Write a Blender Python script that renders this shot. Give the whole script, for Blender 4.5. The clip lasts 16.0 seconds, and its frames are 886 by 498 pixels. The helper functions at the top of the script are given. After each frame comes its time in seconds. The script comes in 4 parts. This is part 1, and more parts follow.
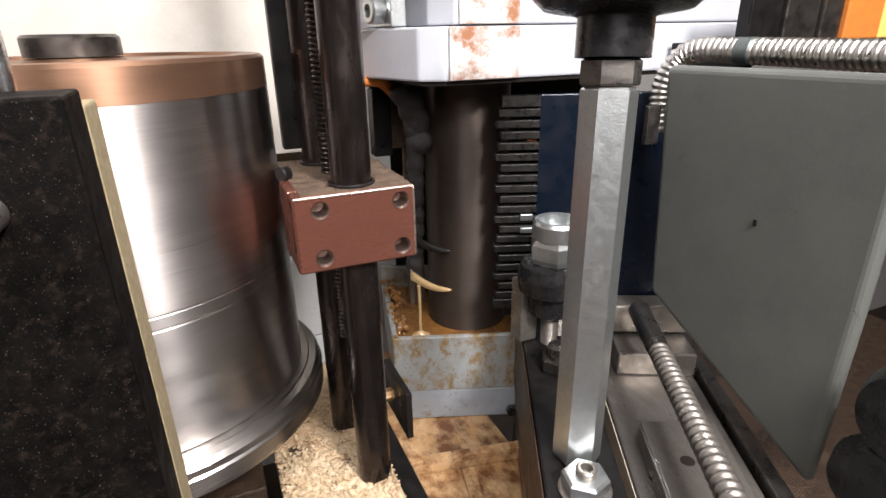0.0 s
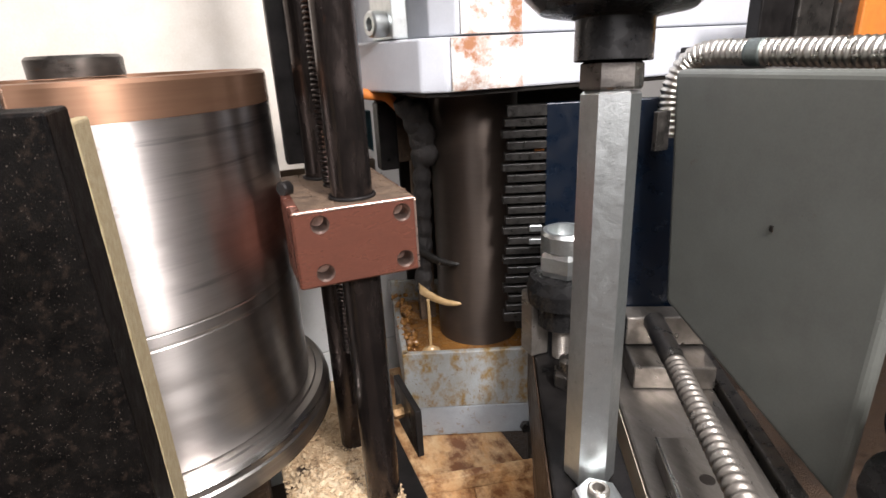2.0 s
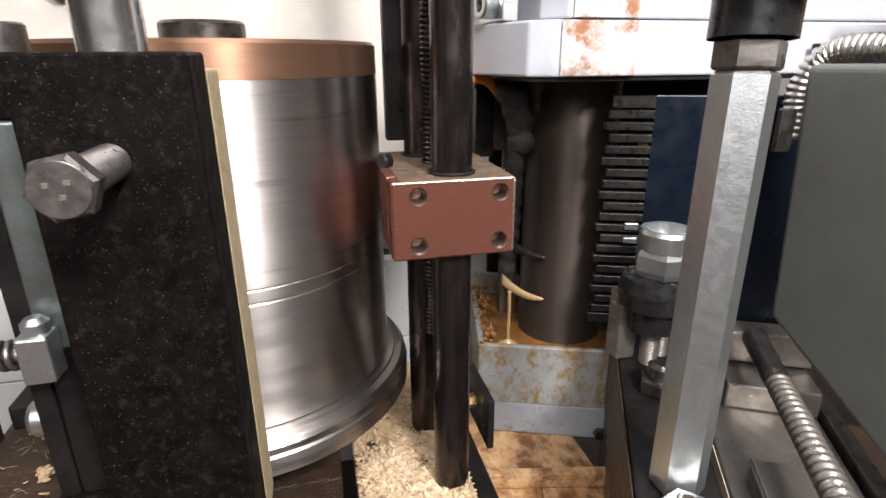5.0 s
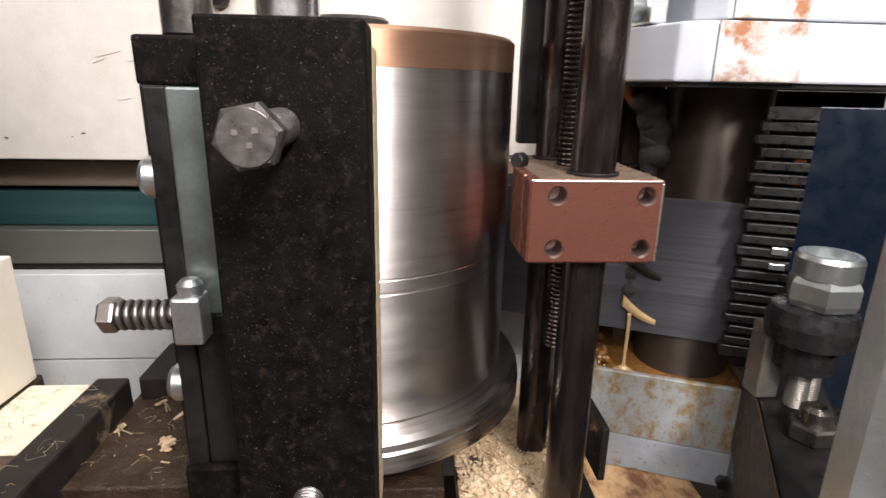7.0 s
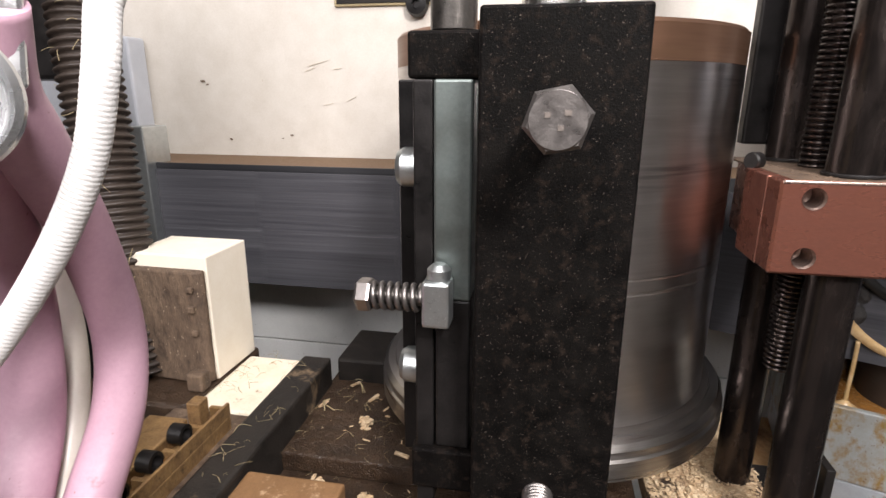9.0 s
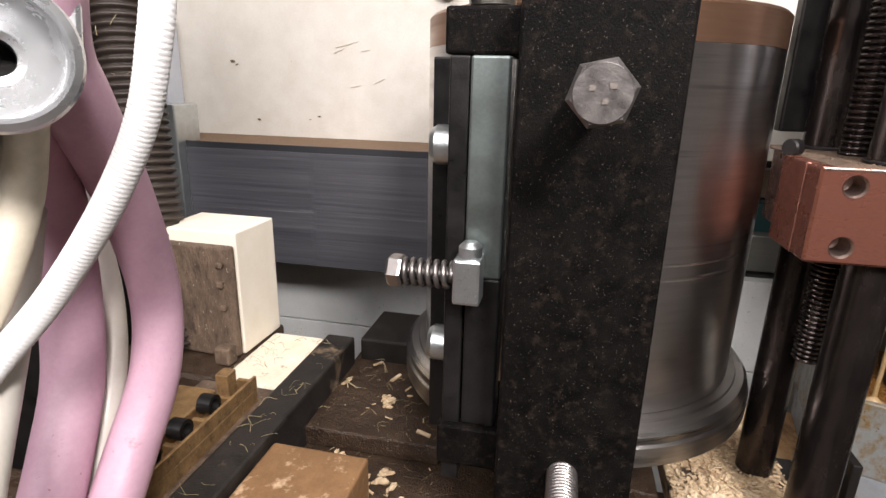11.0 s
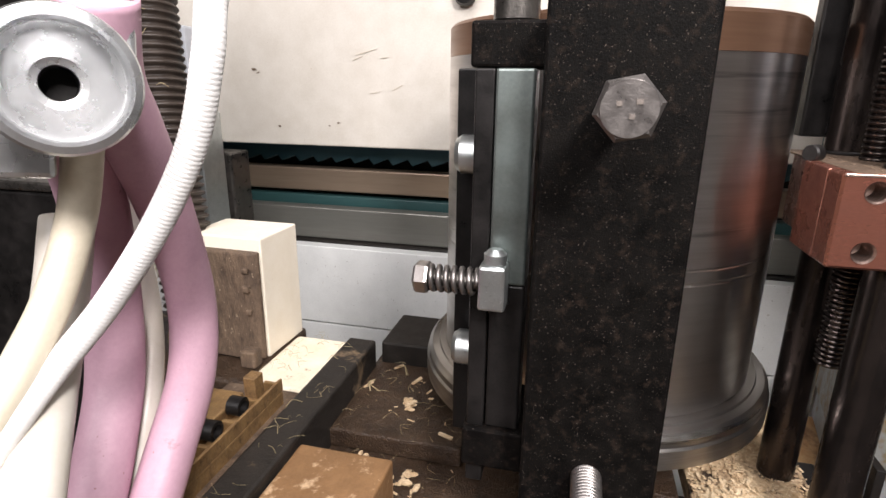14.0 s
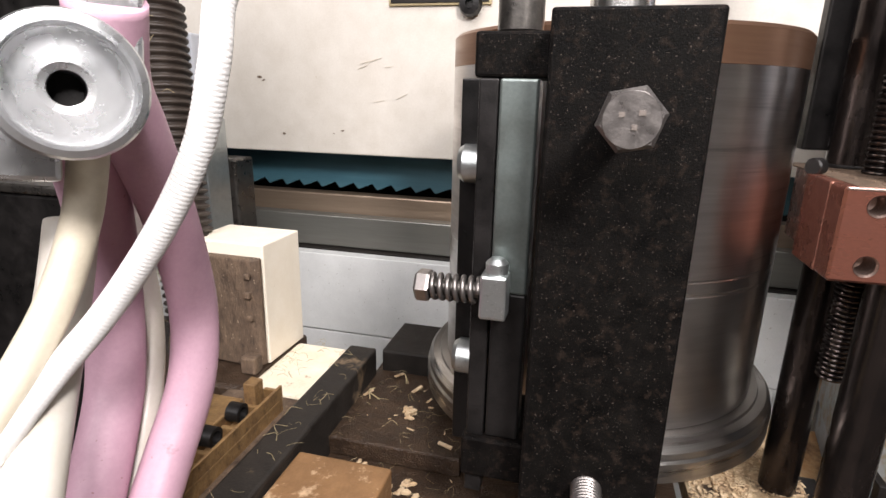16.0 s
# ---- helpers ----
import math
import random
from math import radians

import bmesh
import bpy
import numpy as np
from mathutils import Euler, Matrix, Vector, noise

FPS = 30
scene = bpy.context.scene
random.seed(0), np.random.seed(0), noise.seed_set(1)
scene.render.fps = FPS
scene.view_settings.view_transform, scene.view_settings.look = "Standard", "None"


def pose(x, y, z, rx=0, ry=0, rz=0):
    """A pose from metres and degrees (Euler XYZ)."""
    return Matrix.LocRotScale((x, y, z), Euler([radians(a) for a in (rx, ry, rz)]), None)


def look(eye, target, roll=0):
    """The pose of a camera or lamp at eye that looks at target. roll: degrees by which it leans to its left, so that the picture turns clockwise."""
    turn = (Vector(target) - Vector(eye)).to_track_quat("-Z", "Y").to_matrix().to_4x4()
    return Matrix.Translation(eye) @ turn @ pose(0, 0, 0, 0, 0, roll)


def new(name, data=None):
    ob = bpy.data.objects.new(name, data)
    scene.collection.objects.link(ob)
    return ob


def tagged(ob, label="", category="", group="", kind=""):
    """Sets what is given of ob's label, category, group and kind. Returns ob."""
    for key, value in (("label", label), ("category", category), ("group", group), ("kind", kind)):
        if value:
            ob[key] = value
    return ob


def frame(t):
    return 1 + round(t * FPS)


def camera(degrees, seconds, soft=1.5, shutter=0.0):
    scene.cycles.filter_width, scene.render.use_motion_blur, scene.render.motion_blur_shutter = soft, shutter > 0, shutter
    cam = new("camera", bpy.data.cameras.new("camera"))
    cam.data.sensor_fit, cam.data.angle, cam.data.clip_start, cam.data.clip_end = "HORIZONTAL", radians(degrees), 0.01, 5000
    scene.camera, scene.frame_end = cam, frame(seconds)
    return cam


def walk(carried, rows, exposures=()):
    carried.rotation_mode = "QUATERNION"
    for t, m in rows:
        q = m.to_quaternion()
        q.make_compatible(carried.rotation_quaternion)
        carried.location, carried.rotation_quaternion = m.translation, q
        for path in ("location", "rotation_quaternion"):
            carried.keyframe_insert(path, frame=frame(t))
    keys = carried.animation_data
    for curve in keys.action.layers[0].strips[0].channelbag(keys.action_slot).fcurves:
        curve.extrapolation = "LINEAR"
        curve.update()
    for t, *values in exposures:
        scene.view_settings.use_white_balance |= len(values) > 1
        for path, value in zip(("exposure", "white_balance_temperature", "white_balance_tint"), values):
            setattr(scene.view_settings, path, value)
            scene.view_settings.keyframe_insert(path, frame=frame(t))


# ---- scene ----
cam = camera(78.1, 16.0, 1.5, 0.5)
PATH = [
    (0, (-0.03717, -0.21102, 0.16473), (0.14550, 0.21691, -0.01835), -1.16),
    (0.5, (-0.03859, -0.21412, 0.16352), (0.13912, 0.21766, -0.01534), -1.46),
    (1, (-0.03426, -0.21310, 0.16440), (0.13873, 0.22195, -0.01112), -2.57),
    (1.5, (-0.03234, -0.21218, 0.16459), (0.13923, 0.22430, -0.00873), -2.97),
    (2, (-0.02933, -0.20937, 0.16182), (0.13964, 0.22942, -0.00823), -2.90),
    (2.5, (-0.05066, -0.20579, 0.14431), (0.07076, 0.24958, -0.02270), 2.03),
    (3, (-0.04378, -0.19470, 0.14596), (0.06736, 0.25791, -0.03512), -2.09),
    (3.5, (-0.03509, -0.19465, 0.14283), (0.09159, 0.25455, -0.03652), -1.77),
    (6, (-0.04284, -0.21100, 0.15637), (0.03719, 0.25811, 0.00296), 0.43),
    (6.5, (-0.04668, -0.19924, 0.14406), (0.00719, 0.27542, -0.00361), -0.25),
    (7, (-0.05585, -0.19673, 0.13827), (-0.02336, 0.28135, -0.00455), 1.09),
    (7.5, (-0.05732, -0.19101, 0.14231), (-0.04253, 0.28798, -0.00035), 0.40),
    (8, (-0.06980, -0.18858, 0.14033), (-0.09440, 0.29124, 0.00186), 0.19),
    (8.5, (-0.08330, -0.19375, 0.13404), (-0.14983, 0.28306, -0.00093), 0.38),
    (9, (-0.08847, -0.19747, 0.13277), (-0.17553, 0.27577, -0.00310), 0.22),
    (9.5, (-0.08782, -0.19775, 0.13317), (-0.18079, 0.27373, -0.00493), -0.06),
    (10, (-0.09122, -0.19868, 0.12946), (-0.18804, 0.27121, -0.01135), 0.70),
    (12.5, (-0.09307, -0.20169, 0.13119), (-0.20421, 0.26237, -0.01812), 0.47),
    (13, (-0.09422, -0.20295, 0.13326), (-0.20787, 0.26108, -0.01427), -0.08),
    (13.5, (-0.09319, -0.20285, 0.13121), (-0.20668, 0.26124, -0.01624), 0.58),
    (14, (-0.09505, -0.20412, 0.13240), (-0.20945, 0.26069, -0.01204), 0.63),
    (14.5, (-0.09494, -0.20408, 0.13236), (-0.21078, 0.26107, -0.00981), 0.99),
    (15, (-0.09483, -0.20435, 0.13403), (-0.21095, 0.26121, -0.00658), 0.44),
    (15.5, (-0.09733, -0.20561, 0.13181), (-0.21289, 0.26085, -0.00628), 1.52),
    (16, (-0.09490, -0.20442, 0.13232), (-0.21182, 0.26211, -0.00437), 1.29),
]
walk(cam, [(t, look(eye, target, roll)) for t, eye, target, roll in PATH])

# The machine's drawing frame lies some seven degrees off level; TURN carries its points into the room.
PIVOT = Vector((0.017, 0.0, 0.09))
TURN = Matrix.Translation(PIVOT) @ Matrix.Rotation(math.radians(7.299), 4, Vector((-7.1806, 1.3081, -0.0370)).normalized()) @ Matrix.Translation(-PIVOT)
SEAT = [Matrix()]


def seat(x, y, z):
    """What follows stands upright, carried so that this point of the drawing comes to its place."""
    p = Vector((x, y, z))
    SEAT[0] = Matrix.Translation(TURN @ p - p)
    return SEAT[0]


def level():
    """What follows is given in the room itself."""
    SEAT[0] = Matrix()


def turned():
    """What follows is turned as a whole with the drawing frame."""
    SEAT[0] = TURN.copy()


# ---- light ----
scene.view_settings.exposure = 0.06
world = bpy.data.worlds.new("workshop_light")
scene.world = world
world.use_nodes = True
world.node_tree.nodes["Background"].inputs[0].default_value = (1.0, 0.96, 0.97, 1)
world.node_tree.nodes["Background"].inputs[1].default_value = 0.03


def area(name, eye, target, size, size_y, watts, colour):
    data = bpy.data.lights.new(name, "AREA")
    data.shape, data.size, data.size_y, data.energy, data.color = "RECTANGLE", size, size_y, watts, colour
    ob = new(name, data)
    ob.matrix_world = look(TURN @ Vector(eye), TURN @ Vector(target))
    return ob


area("work_lamp", (0.12, -0.52, 0.40), (-0.02, 0.05, 0.05), 0.10, 0.10, 6.2, (1.0, 0.94, 0.93))
# Broad unseen fill, added for the bright stripe on the roller.
area("fill_panel", (-0.42, -1.10, 0.75), (-0.08, 0.05, 0.08), 1.0, 0.9, 18.5, (1.0, 0.95, 0.96))
# Second unseen fill, added high in front to brighten the sawdust plate.
area("fill_panel", (0.14, -0.42, 0.95), (0.04, 0.0, 0.0), 0.6, 0.15, 6.5, (1.0, 0.96, 0.97))


# ---- materials ----
def mat(name, a, b, rough=0.5, metal=0.0, scale=60.0, fine=400.0, bump=0.1, stain=None, stain_at=0.62, stain_scale=25.0,
        stretch=(1, 1, 1), rough_var=0.12, speck=None, speck_at=0.68, coat=0.0, soft=0.08, turned=0.0, spec=0.5):
    """Two colours mixed by noise, fine grain, optional stains and specks, relief from the same noises."""
    m = bpy.data.materials.new(name)
    m.use_nodes = True
    nt = m.node_tree
    n, l = nt.nodes, nt.links
    bsdf = n["Principled BSDF"]
    scale, fine, stain_scale, bump = scale * 2.6, fine * 2.6, stain_scale * 2.4, bump * 1.8
    co = n.new("ShaderNodeTexCoord")
    mp = n.new("ShaderNodeMapping")
    mp.inputs["Scale"].default_value = stretch
    l.new(co.outputs["Object"], mp.inputs["Vector"])

    def noise_at(s, detail=4.0, rough_=0.6):
        t = n.new("ShaderNodeTexNoise")
        t.inputs["Scale"].default_value, t.inputs["Detail"].default_value, t.inputs["Roughness"].default_value = s, detail, rough_
        l.new(mp.outputs["Vector"], t.inputs["Vector"])
        return t.outputs["Fac"]

    def ramp(fac, lo, hi):
        r = n.new("ShaderNodeMapRange")
        r.inputs["From Min"].default_value, r.inputs["From Max"].default_value = lo, hi
        l.new(fac, r.inputs["Value"])
        return r.outputs["Result"]

    def mix(fac, ca, cb):
        x = n.new("ShaderNodeMix")
        x.data_type = "RGBA"
        l.new(fac, x.inputs[0])
        for sock, c in ((x.inputs[6], ca), (x.inputs[7], cb)):
            if isinstance(c, tuple):
                sock.default_value = (*c, 1)
            else:
                l.new(c, sock)
        return x.outputs[2]

    large, small = noise_at(scale), noise_at(fine, 3.0)
    add = n.new("ShaderNodeMath")
    add.operation = "MULTIPLY_ADD"
    l.new(small, add.inputs[0])
    add.inputs[1].default_value = 0.5
    l.new(large, add.inputs[2])
    col = mix(ramp(add.outputs[0], 0.5, 1.0), a, b)
    if stain:
        s = ramp(noise_at(stain_scale, 6.0, 0.7), stain_at, stain_at + soft)
        col = mix(s, col, stain)
    if speck:
        s = ramp(noise_at(fine * 0.9, 1.5), speck_at, speck_at + 0.04)
        col = mix(s, col, speck)
    l.new(col, bsdf.inputs["Base Color"])
    l.new(ramp_out(n, l, large, rough - rough_var, rough + rough_var), bsdf.inputs["Roughness"])
    bsdf.inputs["Metallic"].default_value = metal
    bsdf.inputs["Specular IOR Level"].default_value = spec
    if turned:
        tg = n.new("ShaderNodeTangent")
        tg.direction_type, tg.axis = "RADIAL", "Z"
        l.new(tg.outputs["Tangent"], bsdf.inputs["Tangent"])
        bsdf.inputs["Anisotropic"].default_value, bsdf.inputs["Anisotropic Rotation"].default_value = turned, 0.25
    if coat:
        bsdf.inputs["Coat Weight"].default_value = coat
        bsdf.inputs["Coat Roughness"].default_value = 0.15
    if bump:
        bp = n.new("ShaderNodeBump")
        bp.inputs["Strength"].default_value, bp.inputs["Distance"].default_value = bump, 0.001
        l.new(add.outputs[0], bp.inputs["Height"])
        l.new(bp.outputs["Normal"], bsdf.inputs["Normal"])
    return m


def ramp_out(n, l, fac, lo, hi):
    r = n.new("ShaderNodeMapRange")
    r.inputs["From Min"].default_value, r.inputs["From Max"].default_value = 0.3, 0.7
    r.inputs["To Min"].default_value, r.inputs["To Max"].default_value = max(lo, 0.03), min(hi, 1)
    l.new(fac, r.inputs["Value"])
    return r.outputs["Result"]


M = {
    "wall": mat("cream_paint", (0.62, 0.585, 0.53), (0.53, 0.49, 0.43), 0.5, 0, 18, 260, 0.10, (0.40, 0.32, 0.22), 0.70, 60, soft=0.05, speck=(0.22, 0.16, 0.1), speck_at=0.80),
    "wall_low": mat("grey_white_paint", (0.72, 0.73, 0.72), (0.62, 0.63, 0.62), 0.5, 0, 20, 260, 0.05, (0.3, 0.26, 0.2), 0.66, 70, speck=(0.13, 0.10, 0.08), speck_at=0.735),
    "housing": mat("pale_grey_paint", (0.50, 0.52, 0.56), (0.44, 0.46, 0.50), 0.42, 0, 20, 300, 0.05),
    "rusty": mat("rust_stained_paint", (0.60, 0.60, 0.61), (0.55, 0.52, 0.48), 0.55, 0, 30, 300, 0.15, (0.30, 0.13, 0.06), 0.47, 34, soft=0.16, speck=(0.12, 0.05, 0.03), speck_at=0.72),
    "blackplate": mat("black_oxide_steel", (0.0022, 0.002, 0.002), (0.0065, 0.0055, 0.005), 0.55, 0.0, 50, 900, 0.2, (0.017, 0.0122, 0.0098), 0.53, 120, soft=0.16, speck=(0.10, 0.083, 0.07), speck_at=0.698, spec=0.05),
    "black": mat("blackened_steel", (0.006, 0.0058, 0.0058), (0.018, 0.016, 0.0155), 0.38, 0.25, 40, 500, 0.08, spec=0.3),
    "shaft": mat("oily_dark_shaft", (0.030, 0.026, 0.025), (0.07, 0.055, 0.05), 0.22, 0.85, 60, 700, 0.05, (0.10, 0.06, 0.045), 0.64, 90, stretch=(1, 1, 0.35)),
    "drum": mat("worn_roller_steel", (0.74, 0.70, 0.68), (0.54, 0.50, 0.48), 0.36, 1.0, 35, 260, 0.02, (0.30, 0.28, 0.28), 0.58, 30, stretch=(0.15, 0.15, 2.2), soft=0.12, rough_var=0.05, turned=0.9),
    "drum_low": mat("polished_roller_steel", (0.70, 0.67, 0.65), (0.54, 0.51, 0.49), 0.33, 1.0, 35, 260, 0.02, (0.44, 0.41, 0.40), 0.60, 30, stretch=(0.3, 0.3, 1.6), soft=0.14, rough_var=0.05, turned=0.85),
    "drum_brown": mat("brown_tarnished_steel", (0.33, 0.19, 0.12), (0.25, 0.14, 0.09), 0.42, 0.85, 30, 200, 0.02, stretch=(0.2, 0.2, 2), turned=0.8),
    "flange": mat("flange_steel", (0.50, 0.48, 0.46), (0.28, 0.26, 0.24), 0.34, 1.0, 40, 300, 0.03, stretch=(0.2, 0.2, 3), turned=0.7),
    "dark_steel": mat("dark_steel", (0.10, 0.095, 0.09), (0.18, 0.165, 0.15), 0.33, 0.9, 50, 500, 0.06, (0.16, 0.1, 0.06), 0.62, 60),
    "steel": mat("machined_steel", (0.30, 0.28, 0.255), (0.19, 0.17, 0.15), 0.36, 0.75, 60, 700, 0.06, (0.2, 0.14, 0.09), 0.66, 70, stretch=(1, 0.3, 1)),
    "zinc": mat("zinc_plated_steel", (0.60, 0.63, 0.63), (0.50, 0.53, 0.53), 0.34, 0.95, 90, 700, 0.08, (0.40, 0.43, 0.43), 0.60, 220, rough_var=0.05, speck=(0.74, 0.77, 0.77), speck_at=0.68),
    "zinc_dull": mat("dull_zinc_strip", (0.23, 0.26, 0.245), (0.14, 0.165, 0.16), 0.42, 0.85, 30, 400, 0.04),
    "polished": mat("polished_aluminium", (0.86, 0.87, 0.88), (0.78, 0.79, 0.80), 0.27, 0.70, 60, 300, 0.03, rough_var=0.04),
    "chrome": mat("chrome", (0.78, 0.78, 0.77), (0.66, 0.66, 0.65), 0.24, 1.0, 60, 600, 0.02, rough_var=0.05),
    "bolt": mat("dull_bolt_steel", (0.27, 0.25, 0.24), (0.19, 0.175, 0.165), 0.36, 0.9, 120, 900, 0.05),
    "copper": mat("red_brown_block_steel", (0.25, 0.098, 0.068), (0.165, 0.064, 0.045), 0.30, 0.6, 45, 500, 0.06, (0.30, 0.15, 0.11), 0.68, 70, stretch=(0.4, 1, 1)),
    "bevel": mat("bare_block_edge", (0.62, 0.50, 0.44), (0.46, 0.34, 0.28), 0.32, 0.9, 150, 800, 0.05),
    "hole": mat("hole_thread", (0.36, 0.27, 0.23), (0.2, 0.14, 0.12), 0.4, 0.9, 200, 900, 0.1),
    "tank": mat("glue_stained_tank", (0.31, 0.335, 0.345), (0.26, 0.26, 0.235), 0.42, 0.1, 45, 350, 0.15, (0.22, 0.135, 0.036), 0.455, 40, soft=0.16, speck=(0.14, 0.075, 0.03), speck_at=0.68, stretch=(1, 1, 0.7)),
    "tank_low": mat("pale_tank_paint", (0.34, 0.375, 0.405), (0.29, 0.315, 0.335), 0.42, 0.1, 45, 350, 0.12, (0.22, 0.14, 0.06), 0.57, 40, soft=0.10),
    "glue": mat("hot_melt_glue", (0.58, 0.42, 0.24), (0.44, 0.27, 0.10), 0.25, 0, 60, 300, 0.12, (0.35, 0.17, 0.05), 0.62, 60, coat=0.5),
    "amber": mat("amber_glue_crust", (0.30, 0.14, 0.035), (0.12, 0.055, 0.018), 0.25, 0, 80, 300, 0.3, coat=0.6),
    "roller": mat("dark_glue_roller", (0.085, 0.066, 0.054), (0.06, 0.046, 0.038), 0.45, 0.6, 20, 300, 0.02, stretch=(0.2, 0.2, 1), turned=0.8),
    "blue": mat("blue_black_steel", (0.004, 0.010, 0.022), (0.002, 0.005, 0.012), 0.32, 0.3, 35, 600, 0.06, (0.03, 0.06, 0.09), 0.68, 120),
    "comb": mat("dark_comb_steel", (0.007, 0.0068, 0.0065), (0.028, 0.026, 0.024), 0.34, 0.1, 120, 700, 0.12, (0.10, 0.065, 0.035), 0.72, 120, spec=0.35),
    "plastic": mat("black_plastic", (0.009, 0.009, 0.0095), (0.016, 0.0155, 0.0155), 0.28, 0, 60, 600, 0.03, spec=0.35),
    "rubber": mat("black_foam", (0.014, 0.013, 0.013), (0.035, 0.03, 0.028), 0.6, 0, 120, 500, 0.8),
    "greyplate": mat("grey_green_plate", (0.155, 0.165, 0.150), (0.125, 0.130, 0.118), 0.40, 0.25, 14, 300, 0.03, (0.11, 0.085, 0.06), 0.68, 22),
    "conduit": mat("conduit_metal", (0.62, 0.60, 0.56), (0.50, 0.47, 0.42), 0.32, 1.0, 60, 500, 0.05),
    "orange": mat("orange_card", (0.60, 0.19, 0.03), (0.50, 0.15, 0.025), 0.6, 0, 60, 400, 0.1),
    "yellow": mat("yellow_card", (0.85, 0.55, 0.15), (0.80, 0.48, 0.12), 0.6, 0, 60, 400, 0.05),
    "felt": mat("felt_wiper", (0.46, 0.39, 0.24), (0.34, 0.26, 0.14), 0.9, 0, 150, 700, 0.6),
    "board": mat("dark_woodgrain_edge", (0.006, 0.0062, 0.008), (0.016, 0.0165, 0.020), 0.55, 0, 40, 220, 0.06, (0.030, 0.030, 0.034), 0.60, 30, stretch=(0.04, 0.04, 3.0)),
    "band": mat("grey_woodgrain_band", (0.036, 0.036, 0.042), (0.075, 0.075, 0.083), 0.48, 0, 40, 220, 0.06, (0.13, 0.13, 0.14), 0.60, 30, spec=0.3, stretch=(0.04, 0.04, 3.0)),
    "core": mat("brown_board_core", (0.20, 0.125, 0.07), (0.12, 0.07, 0.038), 0.8, 0, 150, 500, 0.4),
    "sawdust": mat("sawdust", (0.70, 0.56, 0.38), (0.46, 0.31, 0.17), 0.9, 0, 70, 420, 0.5, (0.10, 0.06, 0.035), 0.57, 30),
    "pale_dust": mat("pale_sawdust", (0.78, 0.66, 0.47), (0.55, 0.40, 0.24), 0.9, 0, 70, 420, 0.5, (0.11, 0.065, 0.038), 0.55, 34, soft=0.12),
    "dust_plate": mat("dusty_plate", (0.62, 0.48, 0.31), (0.36, 0.23, 0.125), 0.8, 0, 40, 420, 0.4, (0.045, 0.028, 0.018), 0.54, 22),
    "stained": mat("glue_stained_sheet", (0.62, 0.44, 0.25), (0.46, 0.24, 0.09), 0.45, 0, 35, 300, 0.25, (0.15, 0.055, 0.015), 0.44, 24, soft=0.16, stretch=(1, 0.6, 1), coat=0.2),
    "grime": mat("brown_grime", (0.022, 0.013, 0.008), (0.060, 0.034, 0.018), 0.45, 0, 50, 400, 0.8, (0.16, 0.10, 0.06), 0.64, 80),
    "cream": mat("cream_bed", (0.76, 0.70, 0.58), (0.66, 0.57, 0.43), 0.55, 0, 25, 300, 0.1, (0.30, 0.2, 0.11), 0.62, 50),
    "cream_block": mat("cream_cast_block", (0.80, 0.74, 0.63), (0.74, 0.67, 0.55), 0.5, 0, 25, 300, 0.08, (0.32, 0.22, 0.13), 0.72, 90, speck=(0.2, 0.13, 0.08), speck_at=0.78),
    "raw": mat("dusty_raw_iron", (0.055, 0.036, 0.025), (0.17, 0.115, 0.075), 0.75, 0.1, 70, 400, 0.6, (0.035, 0.022, 0.016), 0.55, 60, soft=0.15, speck=(0.34, 0.26, 0.18), speck_at=0.70, stretch=(1, 1, 0.4)),
    "scuff": mat("rubbed_paint", (0.42, 0.36, 0.28), (0.60, 0.54, 0.46), 0.6, 0, 200, 600, 0.1),
    "brass": mat("dusty_brass", (0.40, 0.25, 0.11), (0.17, 0.10, 0.05), 0.42, 0.5, 60, 400, 0.25, (0.06, 0.035, 0.02), 0.58, 90, soft=0.12),
    # Dirty black for rails and bars; also stands in for shade in gaps and recesses.
    "rail_shade_black": mat("dirty_black_bar_and_shade", (0.009, 0.008, 0.0075), (0.024, 0.020, 0.017), 0.5, 0.0, 40, 400, 0.15, (0.16, 0.11, 0.07), 0.68, 40, spec=0.2),
    "dusty_bar": mat("dusty_black_bar", (0.010, 0.009, 0.0085), (0.030, 0.025, 0.021), 0.55, 0.0, 30, 400, 0.2, (0.24, 0.17, 0.105), 0.60, 14, soft=0.12, spec=0.25),
    "wood": mat("brown_wood", (0.26, 0.14, 0.06), (0.18, 0.095, 0.04), 0.65, 0, 30, 300, 0.3, (0.55, 0.38, 0.23), 0.55, 30),
    "pink": mat("pink_hose", (0.52, 0.325, 0.40), (0.44, 0.265, 0.335), 0.55, 0, 30, 300, 0.08, (0.36, 0.18, 0.22), 0.66, 70, soft=0.10, speck=(0.30, 0.15, 0.17), speck_at=0.74),
    "white_hose": mat("white_hose", (0.62, 0.58, 0.53), (0.56, 0.52, 0.45), 0.4, 0, 30, 300, 0.04),
    "cream_hose": mat("cream_hose", (0.66, 0.60, 0.48), (0.55, 0.49, 0.38), 0.4, 0, 30, 300, 0.04),
    "cable": mat("white_cable", (0.78, 0.77, 0.76), (0.70, 0.69, 0.67), 0.6, 0, 60, 700, 0.12),
    "bellows": mat("brown_rubber_bellows", (0.022, 0.016, 0.013), (0.05, 0.036, 0.028), 0.5, 0, 60, 400, 0.2),
    "fitting": mat("cast_aluminium", (0.66, 0.67, 0.68), (0.56, 0.57, 0.58), 0.3, 0.9, 40, 400, 0.05),
    "teal": mat("teal_belt", (0.018, 0.060, 0.062), (0.028, 0.080, 0.080), 0.5, 0, 40, 300, 0.05, stretch=(0.05, 1, 1)),
